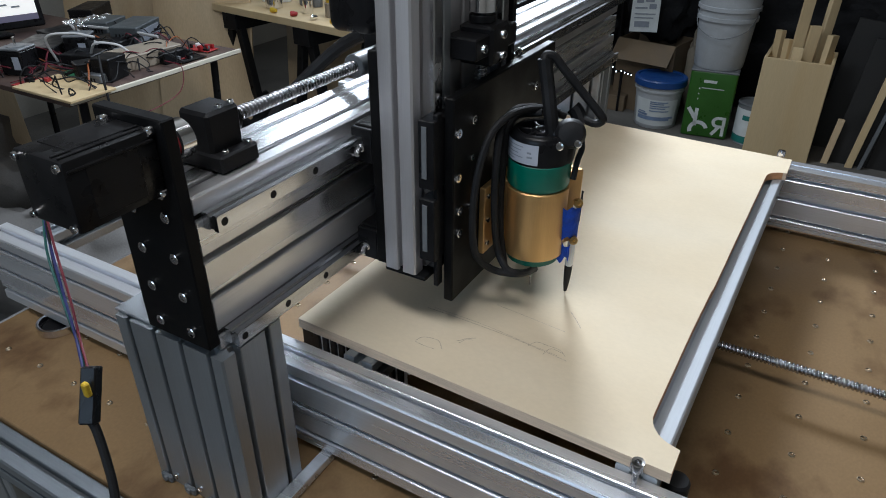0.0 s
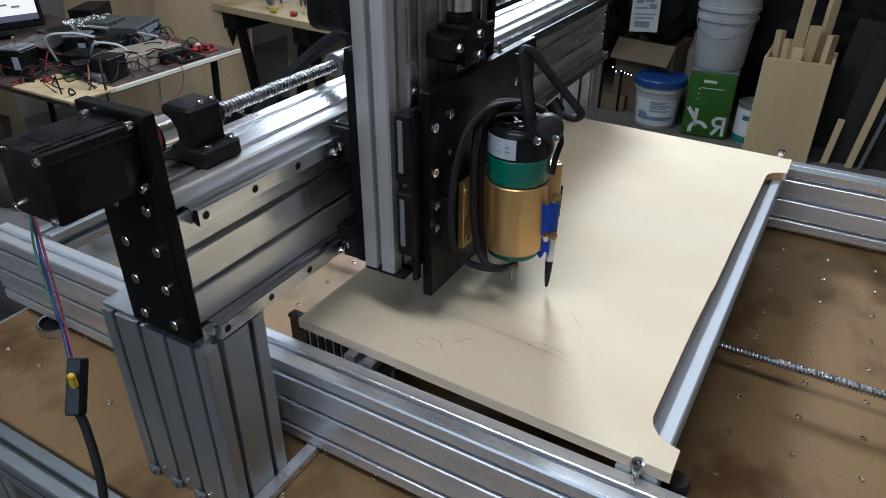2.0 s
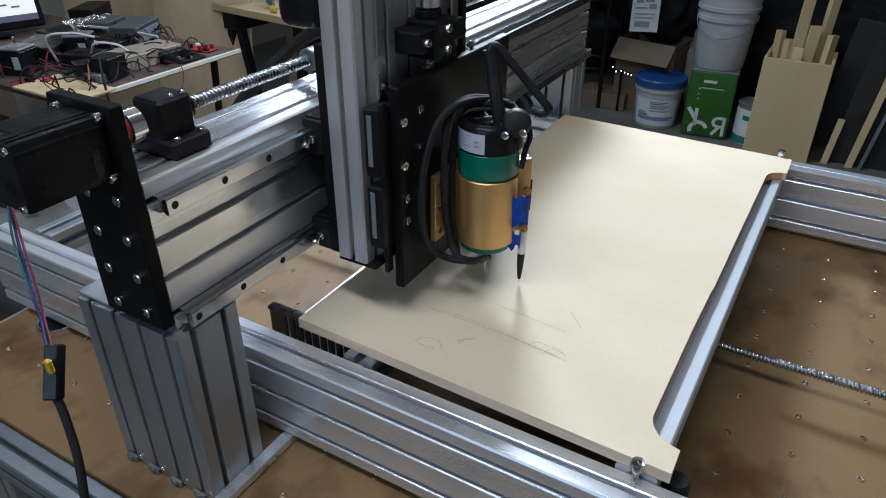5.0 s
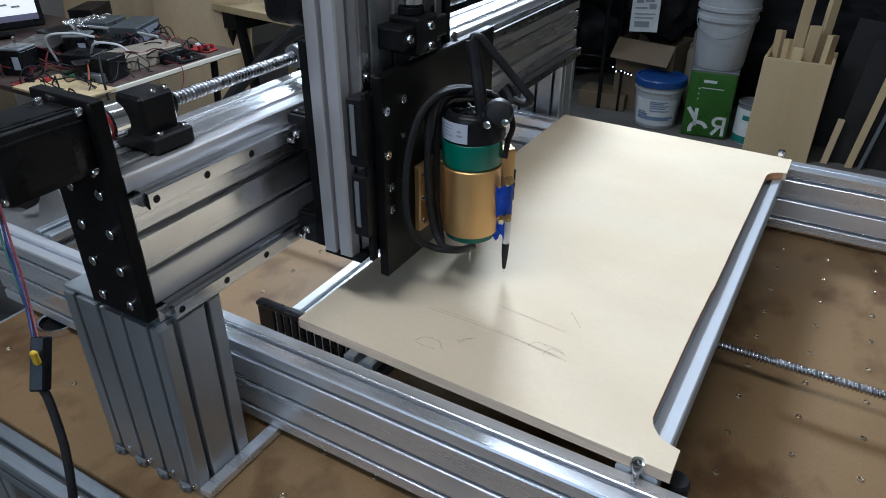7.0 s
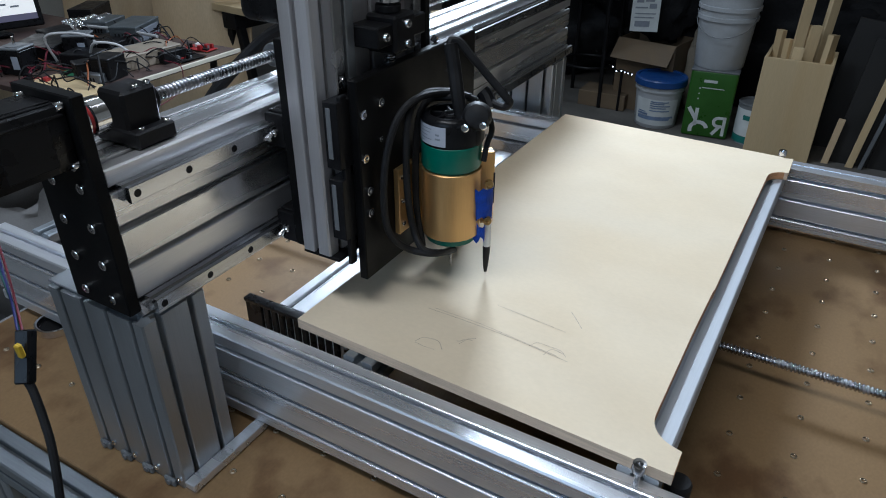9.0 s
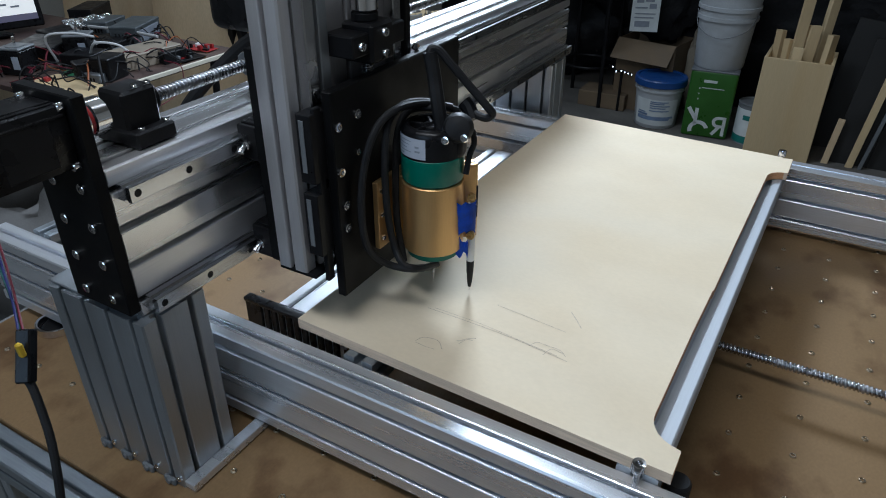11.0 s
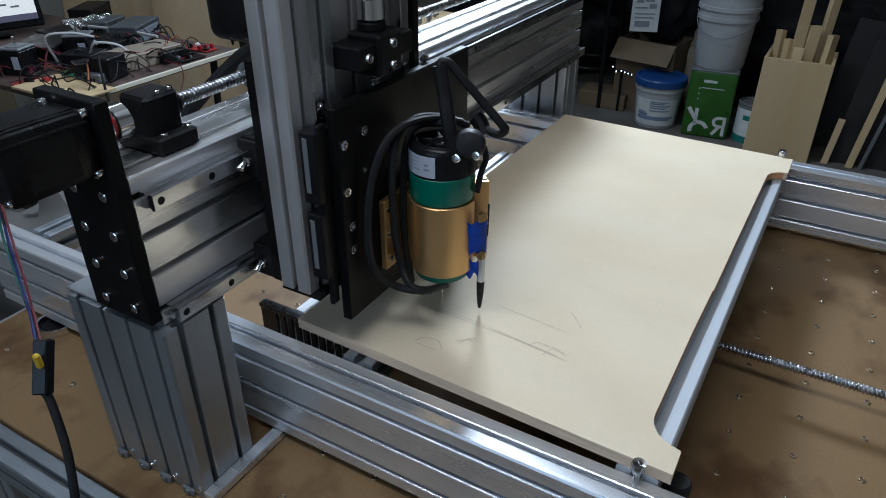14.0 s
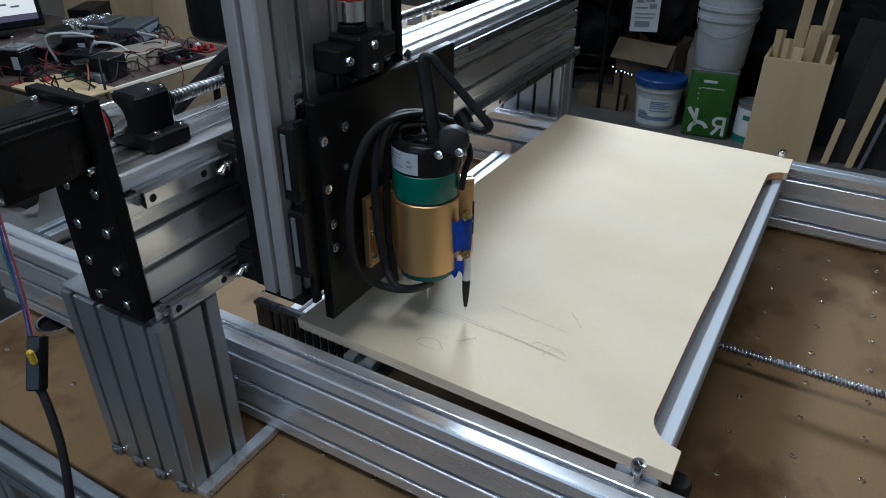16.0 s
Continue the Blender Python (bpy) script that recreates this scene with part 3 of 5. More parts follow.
# ---- the cross carriage (slides along the beam) ----
PX0, PX1, PY0, PY1, PZ0 = -0.385, -0.345, -0.713, -0.513, 0.229
carriage = part("carriage_post", bar_z(PZ0, 0.74, (PX0 + PX1) / 2, (PY0 + PY1) / 2, 1, 5), POST_ALU, gantry, "upright slotted aluminium post of the cross carriage")
part("post_end_cap", box(PX0 - 0.0005, PX1 + 0.012, PY0 + 0.001, PY1, PZ0 - 0.005, PZ0 - 0.0004, 0.001), BLACK, carriage)
part("back_plate", box(-0.3985, PX0 - 0.0006, PY0 + 0.004, PY1 - 0.004, 0.2295, 0.47, 0.001), BLACK, carriage)
for z in (0.367, 0.247):
    for y in (-0.700, -0.595):
        b = box(BX1 + 0.0035, -0.3995, y, y + 0.070, z - 0.021, z + 0.021, 0.001)
        box(BX1 + 0.003, -0.4005, y - 0.006, y, z - 0.019, z + 0.019, 0.001, b)
        blk = part("guide_block", b, BLACK_STEEL, carriage, "black linear guide block")
        b = rod((-0.4115, y - 0.006, z - 0.001), (-0.4115, y - 0.012, z - 0.001), 0.0045, None, 10, 0.001)
        rod((-0.4115, y - 0.012, z - 0.001), (-0.4095, y - 0.021, z - 0.006), 0.0027, b, 10, 0.001)
        part("grease_nipple", b, CHROME, blk)
# ball nut under the screw with its bracket
b = box(SXC - 0.026, SXC + 0.026, -0.585, -0.53, BZ1 + 0.008, SZ + 0.026, 0.003)
box(SXC - 0.02, -0.388, -0.58, -0.54, BZ1 + 0.010, BZ1 + 0.022, 0.001, b)
part("nut_bracket", b, BLACK_STEEL, carriage)
part("ball_nut", rod((SXC, -0.640, SZ), (SXC, -0.585, SZ), 0.0135, None, 20, 0.001), GREY_METAL, carriage)
# upright linear rails and blocks
for y in (PY0 + 0.026, PY1 - 0.026):
    part("upright_rail", box(PX1 + 0.0004, PX1 + 0.0145, y - 0.0075, y + 0.0075, PZ0 + 0.004, 0.735, 0.0012), STEEL, carriage, "upright steel guide rail")
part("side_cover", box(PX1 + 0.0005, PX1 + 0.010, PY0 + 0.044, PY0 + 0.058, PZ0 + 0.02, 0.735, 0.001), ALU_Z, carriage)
part("right_cover", box(PX1 + 0.0005, PX1 + 0.016, PY1 - 0.012, PY1 - 0.001, 0.40, 0.735, 0.001), BLACK, carriage)
ZX, ZY = -0.325, -0.607
b = box(PX1 + 0.0005, ZX + 0.018, ZY - 0.047, ZY + 0.047, 0.457, 0.479, 0.0015)
box(ZX - 0.017, ZX + 0.022, ZY - 0.020, ZY + 0.020, 0.446, 0.486, 0.003, b)
rod((ZX, ZY, 0.486), (ZX, ZY, 0.494), 0.014, b, 24, 0.001)
zb = part("screw_bearing", b, BLACK_STEEL, carriage, "black screw bearing block")
for dy_, z in ((0.0, 0.476), (0.0, 0.455), (-0.035, 0.468)):
    bolt(CAP, (ZX + (0.022 if dy_ == 0 else 0.018), ZY + dy_, z), (1, 0, 0), zb)
b = bmesh.new()
rod((ZX, ZY, 0.496), (ZX, ZY, 0.516), 0.0145, b, 28, 0.001)
rod((ZX, ZY, 0.5195), (ZX, ZY, 0.540), 0.0145, b, 28, 0.001)
cp = part("coupler", b, CHROME, carriage, "bright jaw coupler")
part("spider", rod((ZX, ZY, 0.5155), (ZX, ZY, 0.5200), 0.0140, None, 20), RED, cp, "red rubber insert")
screw_thread("lift_screw", (ZX, ZY, 0.26), (ZX, ZY, 0.496), 0.0068, 0.005, SCREW, carriage)
zm = part("lift_motor", box(ZX - 0.0285, ZX + 0.0285, ZY - 0.0285, ZY + 0.0285, 0.62, 0.70, 0.003), PLASTIC, carriage)
part("motor_mount", box(PX1 + 0.0005, ZX + 0.03, ZY - 0.04, ZY + 0.04, 0.605, 0.6195, 0.001), BLACK, carriage)
# black cable carrier that stands behind the post
b = box(-0.462, -0.405, -0.690, -0.655, 0.476, 0.60, 0.012, seg=3)
part("cable_carrier", b, PLASTIC, carriage, "black cable housing")
part("carrier_cable", cable([(-0.5015, -0.5706, 0.4445), (-0.5426, -0.5694, 0.4220), (-0.5803, -0.5891, 0.3857), (-0.6128, -0.6068, 0.3480), (-0.6363, -0.6202, 0.3089)], 0.0085), RUBBER, carriage, "thick black sheathed cable")

# ---- the lift slide with the router plate ----
SLX0, SLX1 = -0.3225, -0.311
slide = part("router_plate", box(SLX0, SLX1, -0.690, -0.430, 0.191, 0.430, 0.0015), BLACK, gantry, "thick black router mounting plate")
for y in (PY0 + 0.026, PY1 - 0.026):
    for z in (0.250, 0.336):
        b = box(PX1 + 0.0035, SLX0 - 0.0004, y - 0.022, y + 0.022, z, z + 0.074, 0.001)
        blk = part("lift_block", b, BLACK_STEEL, slide)
        part("block_side", box(PX1 + 0.008, PX1 + 0.014, y - 0.0232, y - 0.0222, z + 0.012, z + 0.068, 0.0003), GREY_METAL, blk, "dull grey steel side")
part("slide_edge", box(PX1 + 0.0165, SLX0 - 0.0003, -0.702, -0.6912, 0.215, 0.415, 0.001), BLACK_STEEL, slide)
b = bmesh.new()
for k in range(2):
    rod((PX1 + 0.012 + k * 0.008, -0.684 + k * 0.006, 0.417), (PX1 + 0.012 + k * 0.008, -0.690 + k * 0.010, 0.428), 0.0036, b, 10, 0.001)
part("grease_nipple", b, CHROME, slide)
part("grease_nipple", rod((-0.325, -0.515, 0.430), (-0.322, -0.511, 0.437), 0.004, None, 10, 0.001), CHROME, slide)
part("nut_housing", box(SLX0 - 0.020, SLX0 - 0.0004, ZY - 0.03, ZY + 0.03, 0.34, 0.412, 0.002), BLACK_STEEL, slide)
for y, z in ((-0.683, 0.393), (-0.650, 0.397), (-0.683, 0.344), (-0.652, 0.356), (-0.679, 0.304), (-0.679, 0.277), (-0.49, 0.39), (-0.655, 0.300)):
    bolt(BUTTON if z not in (0.356, 0.300) else SMALL, (SLX1, y, z), (1, 0, 0), slide)

# ---- the router ----
RXC, RYC, RR = -0.262, -0.578, 0.0358
router = thing("trim_router", (RXC, RYC, 0.21), "green and black trim router in a gold clamping sleeve", "router")
RM = Matrix.Translation((RXC, RYC, 0))
sleeve = part("sleeve", lathe([(RR - 0.004, 0.2215), (RR - 0.001, 0.2215), (RR, 0.2225), (RR, 0.3070), (RR - 0.001, 0.3080), (RR - 0.004, 0.3080)], RM, 56), GOLD, router, "gold anodised clamping sleeve")
fl = bmesh.new()
box(SLX1 + 0.0004, SLX1 + 0.008, RYC - 0.052, RYC + 0.030, 0.226, 0.311, 0.001, fl)
box(SLX1 + 0.006, RXC - 0.022, RYC - 0.022, RYC + 0.022, 0.226, 0.311, 0.001, fl)
flange = part("flange", fl, GOLD, router, "gold mounting flange")
for z in (0.240, 0.270, 0.300):
    bolt(SMALL, (SLX1 + 0.008, RYC - 0.046, z), (1, 0, 0), flange)
# split clamp with brass screws, towards the pen
cm = Matrix.Translation((RXC, RYC, 0)) @ pose(0, 0, 0, 0, 0, 44)
cl = box(RR - 0.003, RR + 0.016, -0.008, 0.008, 0.228, 0.322, 0.0012, None, cm)
clamp = part("clamp_lug", cl, GOLD, router, "gold split clamp lug")
part("clamp_gap", box(RR + 0.001, RR + 0.0146, -0.0012, 0.0012, 0.2275, 0.3226, 0, None, cm), BLACK_STEEL, clamp)
part("body", lathe([(0, 0.2075), (0.012, 0.2075), (0.022, 0.209), (0.031, 0.213), (RR - 0.0045, 0.2195), (RR - 0.0042, 0.30), (RR - 0.0042, 0.3085), (RR - 0.001, 0.3105), (RR, 0.314), (RR, 0.340), (RR - 0.0006, 0.3405)], RM, 56), GREEN, router, "glossy green plastic body")
cap = part("cap", lathe([(RR - 0.0006, 0.3405), (RR - 0.0006, 0.3655), (RR - 0.002, 0.3705), (RR - 0.005, 0.3735), (RR - 0.008, 0.3745), (RR - 0.010, 0.3735), (RR - 0.011, 0.3640), (0.013, 0.3640), (0.012, 0.371), (0.010, 0.3725), (0, 0.3725)], RM, 56), PLASTIC, router, "black motor cap with a recessed vent ring")
for k in range(6):
    a = k * 60 + 12
    part("cooling_rib", box(0.011, 0.026, -0.0018, 0.0018, 0.3635, 0.3725, 0.0008, None, RM @ pose(0, 0, 0, 0, 0, a)), PLASTIC, cap)
# label round the cap
lab = bmesh.new()
a0, a1 = -172, -72
cols = 14
vv = [[lab.verts.new((RXC + (RR + 0.0002) * math.cos(radians(a0 + (a1 - a0) * k / cols)), RYC + (RR + 0.0002) * math.sin(radians(a0 + (a1 - a0) * k / cols)), z)) for k in range(cols + 1)] for z in (0.3435, 0.3665)]
for k in range(cols):
    lab.faces.new((vv[0][k], vv[0][k + 1], vv[1][k + 1], vv[1][k]))
label_ = part("label", lab, PAPER, router, "grey-white rating label with small print")
for row, (z, aa, ab) in enumerate(((0.3625, -150, -100), (0.3585, -150, -104), (0.3545, -150, -110), (0.3505, -150, -100), (0.347, -150, -118), (0.357, -92, -84), (0.352, -92, -82))):
    bm = bmesh.new()
    n = 6
    for k in range(n):
        t0, t1 = (radians(aa + (ab - aa) * q / n) for q in (k, k + 1))
        hh = 0.0010 if row < 5 else 0.0022
        bm.faces.new([bm.verts.new((RXC + (RR + 0.0005) * math.cos(t), RYC + (RR + 0.0005) * math.sin(t), z + s)) for t, s in ((t0, -hh / 2), (t1, -hh / 2), (t1, hh / 2), (t0, hh / 2))])
    part("print_bar", bm, INK, label_)
# switch housing, strain relief, cord
sh = box(-0.010, 0.020, -0.014, 0.014, -0.024, 0.016, 0.007, None, Matrix.Translation((RXC, RYC, 0.362)) @ pose(0, 0, 0, 0, 0, 12) @ pose(0.018, 0.0, 0.0), seg=3)
switch = part("switch_housing", sh, PLASTIC, router, "black switch housing")
rk = bmesh.new()
lathe([(0, 0.0), (0.014, 0.0), (0.0165, 0.004), (0.0165, 0.014), (0.013, 0.020), (0.006, 0.0225), (0, 0.0225)], axis_to((-0.2327, -0.5711, 0.3712), (0.35, -0.80, 0.30)), 24, rk)
knob = part("cord_clamp", rk, RUBBER, router, "black rounded cord clamp")
for px in ((-0.2308, -0.6047, 0.3676), (-0.2164, -0.5895, 0.3678)):
    bolt(CAP, px, (0.3, -0.8, 0.45), knob)
relief = cable([(-0.2481, -0.5814, 0.3690), (-0.2531, -0.5809, 0.3936), (-0.2611, -0.5755, 0.4218), (-0.2673, -0.5740, 0.4488)], 0.0078)
part("strain_relief", relief, RUBBER, router, "thick black cord sleeve")
c1 = cable([(-0.2664, -0.5766, 0.4442), (-0.2670, -0.5721, 0.4514), (-0.2595, -0.5684, 0.4504), (-0.2471, -0.5643, 0.4362), (-0.2269, -0.5577, 0.4132), (-0.2088, -0.5520, 0.3927), (-0.2045, -0.5483, 0.3847), (-0.2112, -0.5492, 0.3792), (-0.2239, -0.5507, 0.3818), (-0.2341, -0.5477, 0.3868)], 0.0046)
part("cord", c1, RUBBER, router, "black rubber cord")
part("cord_tail", cable([(-0.2253, -0.5541, 0.3643), (-0.2221, -0.5550, 0.3505), (-0.2228, -0.5639, 0.3381), (-0.2232, -0.5712, 0.3181)], 0.0034), RUBBER, router, "black rubber cord")
part("cord_plug", cable([(-0.2400, -0.5475, 0.3922), (-0.2341, -0.5477, 0.3868), (-0.2262, -0.5513, 0.3751)], 0.0085), PLASTIC, router, "dark cord joint")
for pts in (
    [(-0.2509, -0.5397, 0.3774), (-0.2743, -0.5595, 0.3878), (-0.2850, -0.6115, 0.3953), (-0.2960, -0.6375, 0.3784), (-0.3000, -0.6570, 0.3397), (-0.3000, -0.6658, 0.2893), (-0.2970, -0.6609, 0.2445), (-0.2850, -0.6397, 0.2164), (-0.2586, -0.6241, 0.2100), (-0.2576, -0.5771, 0.1916)],
    [(-0.2557, -0.5458, 0.3823), (-0.2802, -0.5618, 0.3894), (-0.2900, -0.5934, 0.3933), (-0.2930, -0.6194, 0.3793), (-0.2920, -0.6296, 0.3375), (-0.2900, -0.6314, 0.2832), (-0.2870, -0.6257, 0.2369), (-0.2723, -0.6316, 0.2183), (-0.2607, -0.6245, 0.2111), (-0.2585, -0.5893, 0.1940)],
    [(-0.2686, -0.5644, 0.3857), (-0.2960, -0.5712, 0.3795), (-0.2970, -0.5937, 0.3634), (-0.2970, -0.6018, 0.3186), (-0.2930, -0.6080, 0.2568), (-0.2850, -0.6081, 0.2047)]):
    part("cord_loop", cable(pts, 0.0042), RUBBER, router, "black cord looped round the sleeve")
bit = lathe([(0, 0.168), (0.0010, 0.168), (0.0014, 0.172), (0.0016, 0.2075), (0.006, 0.2075), (0.006, 0.209)], RM, 12)
part("cutter", bit, SCREW, router, "thin steel cutter")

# ---- the pen ----
TIP = Vector((-0.2235, -0.5545, SHEET_TOP + 0.0004))
pen = thing("ballpoint_pen", TIP, "white ballpoint pen with black grip taped to the router", "pen")
lean = axis_to(TIP, (0.006, -0.010, 0.13))
part("point", lathe([(0, 0), (0.0005, 0.0002), (0.0010, 0.003), (0.0020, 0.006)], lean, 14), CHROME, pen)
part("grip", lathe([(0.0020, 0.006), (0.0030, 0.014), (0.0042, 0.028), (0.0047, 0.042), (0.0047, 0.047)], lean, 20), RUBBER, pen, "black rubber grip")
part("barrel", lathe([(0.0047, 0.047), (0.0048, 0.049), (0.0048, 0.128), (0.004, 0.131), (0, 0.131)], lean, 20), WHITE, pen, "white plastic barrel")
part("clip", box(-0.0014, 0.0014, 0.0055, 0.0070, 0.108, 0.150, 0.0006, None, lean @ pose(0, 0, 0, 0, 0, -60)), RUBBER, pen)


def tape(z0, z1, a0, a1, r, rag, seed):
    """A wrap of torn tape round the pen, with ragged ends."""
    rnd = random.Random(seed)
    bm = bmesh.new()
    n, k = 14, 6
    grid = []
    for j in range(k + 1):
        row = []
        for i in range(n + 1):
            a = radians(a0 + (a1 - a0) * i / n)
            rr = r + rnd.uniform(-0.0004, 0.0006)
            z = z0 + (z1 - z0) * j / k + (rnd.uniform(-rag, rag) if i in (0, 1, n, n - 1) or j in (0, k) else 0)
            row.append(bm.verts.new(lean @ (Vector((rr * 1.35 * math.cos(a), rr * math.sin(a), z)) + Vector((-0.004, -0.002, 0))) + Vector((-0.006, -0.0035, 0))))
        grid.append(row)
    for j in range(k):
        for i in range(n):
            bm.faces.new((grid[j][i], grid[j][i + 1], grid[j + 1][i + 1], grid[j + 1][i]))
    bmesh.ops.solidify(bm, geom=bm.faces[:], thickness=0.0003)
    return part("masking_tape", bm, BLUE_TAPE, pen, "torn blue masking tape", smooth=False)


tape(0.092, 0.139, 120, 400, 0.0112, 0.006, 1)
tape(0.064, 0.086, 150, 300, 0.0100, 0.007, 2)
for z in (0.090, 0.141):
    p = lean @ Vector((0, 0, z))
    b = lathe([(0, 0.004), (0.0022, 0.004), (0.0026, 0.008), (0.0048, 0.008), (0.0054, 0.006), (0.0054, 0)], axis_to(p + Vector((0.003, -0.0085, 0)), (0.45, -0.8, 0.25)), 16)
    part("clamp_bolt", b, BRASS, clamp, "brass clamp bolt")

# ---- the electronics table ----
TZ = -0.05
etable = thing("electronics_table", (-2.45, 0.3, FLOOR), "low plywood table with dark trestle legs under loose electronics", "table")
part("tabletop", box(-3.35, -2.008, -0.06, 0.66, TZ - 0.018, TZ, 0.0015), DUSTY, etable, "dusty brown tabletop")
part("edge_strip", box(-2.0078, -1.998, -0.055, 0.665, TZ - 0.012, TZ + 0.002, 0.001), PALE_EDGE, etable, "pale wooden edge strip")
for y in (0.02, 0.58):
    for x in (-2.06, -3.2):
        b = bmesh.new()
        rod((x - 0.05, y, FLOOR), (x, y, TZ - 0.0185), 0.014, b, 12)
        part("leg", b, BLACK_STEEL, etable)
part("offcut", box(-2.27, -1.975, -0.072, 0.09, TZ + 0.0025, TZ + 0.0105, 0.001), PINE, etable, "loose pine offcut")

monitor = thing("computer_monitor", (-3.01, 0.23, TZ), "black desktop monitor showing a lit window", "monitor")
mm = Matrix.Translation((-3.01, 0.23, TZ)) @ pose(0, 0, 0, -6, 0, 72)
part("housing", box(-0.27, 0.27, -0.012, 0.020, 0.018, 0.36, 0.006, None, mm), PLASTIC, monitor)
scr = part("screen", box(-0.25, 0.25, -0.0150, -0.0128, 0.048, 0.345, 0, None, mm), SCREEN, monitor, "lit pale screen")
part("taskbar", box(-0.15, 0.25, -0.0165, -0.0155, 0.048, 0.072, 0, None, mm), SCREEN_DARK, scr)
for k in range(5):
    part("text_bar", box(-0.02 + k * 0.045, 0.012 + k * 0.045, -0.0165, -0.0155, 0.10 + 0.01 * (k % 2), 0.107 + 0.01 * (k % 2), 0, None, mm), INK, scr)
part("stand", box(-0.03, 0.03, 0.0, 0.02, 0.011, 0.08, 0.004, None, mm), PLASTIC, monitor)
part("stand_base", box(-0.13, 0.13, -0.09, 0.09, 0.0, 0.012, 0.005, None, mm), PLASTIC, monitor)


def stepper(at, turn, s):
    th = thing("stepper_motor", at, "black stepper motor standing on the table with its shaft up", "motor", "spare motors")
    m = Matrix.Translation(at) @ pose(0, 0, 0, 0, 0, turn)
    body = part("body", box(-s, s, -s, s, 0.0, s * 1.9, 0.004, None, m), PLASTIC, th)
    part("flange", box(-s, s, -s, s, s * 1.9, s * 2.1, 0.003, None, m), GREY_METAL, th)
    part("boss", lathe([(0, 0), (s * 0.7, 0), (s * 0.7, 0.002), (0, 0.002)], m @ Matrix.Translation((0, 0, s * 2.1)), 24), GREY_METAL, th)
    part("shaft", rod(m @ Vector((0, 0, s * 2.1)), m @ Vector((0, 0, s * 2.1 + 0.03)), 0.0045, None, 12), CHROME, th)
    part("sticker", box(s * 0.2, s * 0.8, -s - 0.0006, -s - 0.0002, s * 0.5, s * 1.5, 0, None, m), PAPER, th)
    return th


stepper((-2.42, 0.06, TZ), 20, 0.043)
stepper((-2.40, 0.28, TZ), 35, 0.043)


def crate(name, label, category, at, size, turn, mat, face=None, group=""):
    th = thing(name, at, label, category, group)
    m = Matrix.Translation(at) @ pose(0, 0, 0, 0, 0, turn)
    w, d, h = size
    body = part("case", box(-w / 2, w / 2, -d / 2, d / 2, 0, h, 0.003, None, m), mat, th)
    part("lid", box(-w / 2 - 0.001, w / 2 + 0.001, -d / 2 - 0.001, d / 2 + 0.001, h * 0.86, h + 0.001, 0.003, None, m), mat, th)
    if face:
        part("front", box(w / 2, w / 2 + 0.0022, -d * 0.4, d * 0.4, h * 0.12, h * 0.78, 0.001, None, m), face, th)
    for k in range(5):
        part("vent", box(-w * 0.3 + k * w * 0.13, -w * 0.3 + k * w * 0.13 + 0.006, -d / 2 - 0.0015, -d / 2 + 0.001, h * 0.25, h * 0.65, 0, None, m), BLACK_STEEL, body)
    return th


crate("driver_box", "black electronic driver box on the table", "electronics", (-2.92, 0.70, TZ), (0.10, 0.20, 0.06), 30, BLACK_STEEL, None, "driver boxes")
crate("driver_box", "dark grey electronic driver box on the table", "electronics", (-2.66, 0.58, TZ), (0.10, 0.14, 0.055), 20, DRIVER_GREY, None, "driver boxes")
crate("driver_box", "dark grey driver box with pale front panel", "electronics", (-2.45, 0.56, TZ), (0.11, 0.20, 0.07), 25, DRIVER_GREY, INK, "driver boxes")
crate("power_supply", "perforated bare metal power supply", "electronics", (-2.165, 0.36, TZ), (0.13, 0.23, 0.05), -4, BEIGE, None)
crate("relay_box", "black relay box among loose wires", "electronics", (-2.10, 0.17, TZ), (0.07, 0.09, 0.075), 15, BLACK_STEEL, None)
crate("relay_box", "small black relay box among loose wires", "electronics", (-2.16, 0.12, TZ), (0.06, 0.06, 0.06), -20, BLACK_STEEL, None)


def circuit(at, w, d, turn, label, base=CIRCUIT):
    th = thing("circuit_board", at, label, "circuit board", "circuit boards")
    m = Matrix.Translation(at) @ pose(0, 0, 0, 0, 0, turn)
    part("board", box(-w / 2, w / 2, -d / 2, d / 2, 0.004, 0.006, 0.0003, None, m), base, th)
    rnd = random.Random(int(w * 1000 + d * 777 + turn))
    for k in range(9):
        x, y = rnd.uniform(-w * 0.4, w * 0.4), rnd.uniform(-d * 0.4, d * 0.4)
        a, c, h = rnd.uniform(0.004, 0.012), rnd.uniform(0.004, 0.012), rnd.uniform(0.004, 0.02)
        part("component", box(x - a, x + a, y - c, y + c, 0.0062, 0.0062 + h, 0.0008, None, m), rnd.choice((BLACK_STEEL, BLACK_STEEL, WHITE, GREY_METAL, RED)), th)
    for sx in (-1, 1):
        for sy in (-1, 1):
            part("standoff", rod(m @ Vector((sx * w * 0.45, sy * d * 0.45, 0)), m @ Vector((sx * w * 0.45, sy * d * 0.45, 0.004)), 0.003, None, 8), BRASS, th)
    return th


circuit((-2.22, 0.14, TZ), 0.13, 0.10, 30, "green circuit board tangled in wires")
circuit((-2.14, 0.47, TZ), 0.14, 0.08, 10, "red circuit board with white terminals", RED)
circuit((-2.12, 0.58, TZ), 0.12, 0.06, 5, "dark circuit board with white terminals", RED)
circuit((-2.06, 0.46, TZ), 0.07, 0.12, -4, "dark circuit board at the table edge", BLACK_STEEL)
circuit((-2.26, 0.0, TZ), 0.11, 0.09, 12, "dark red circuit board on an offcut", RED)

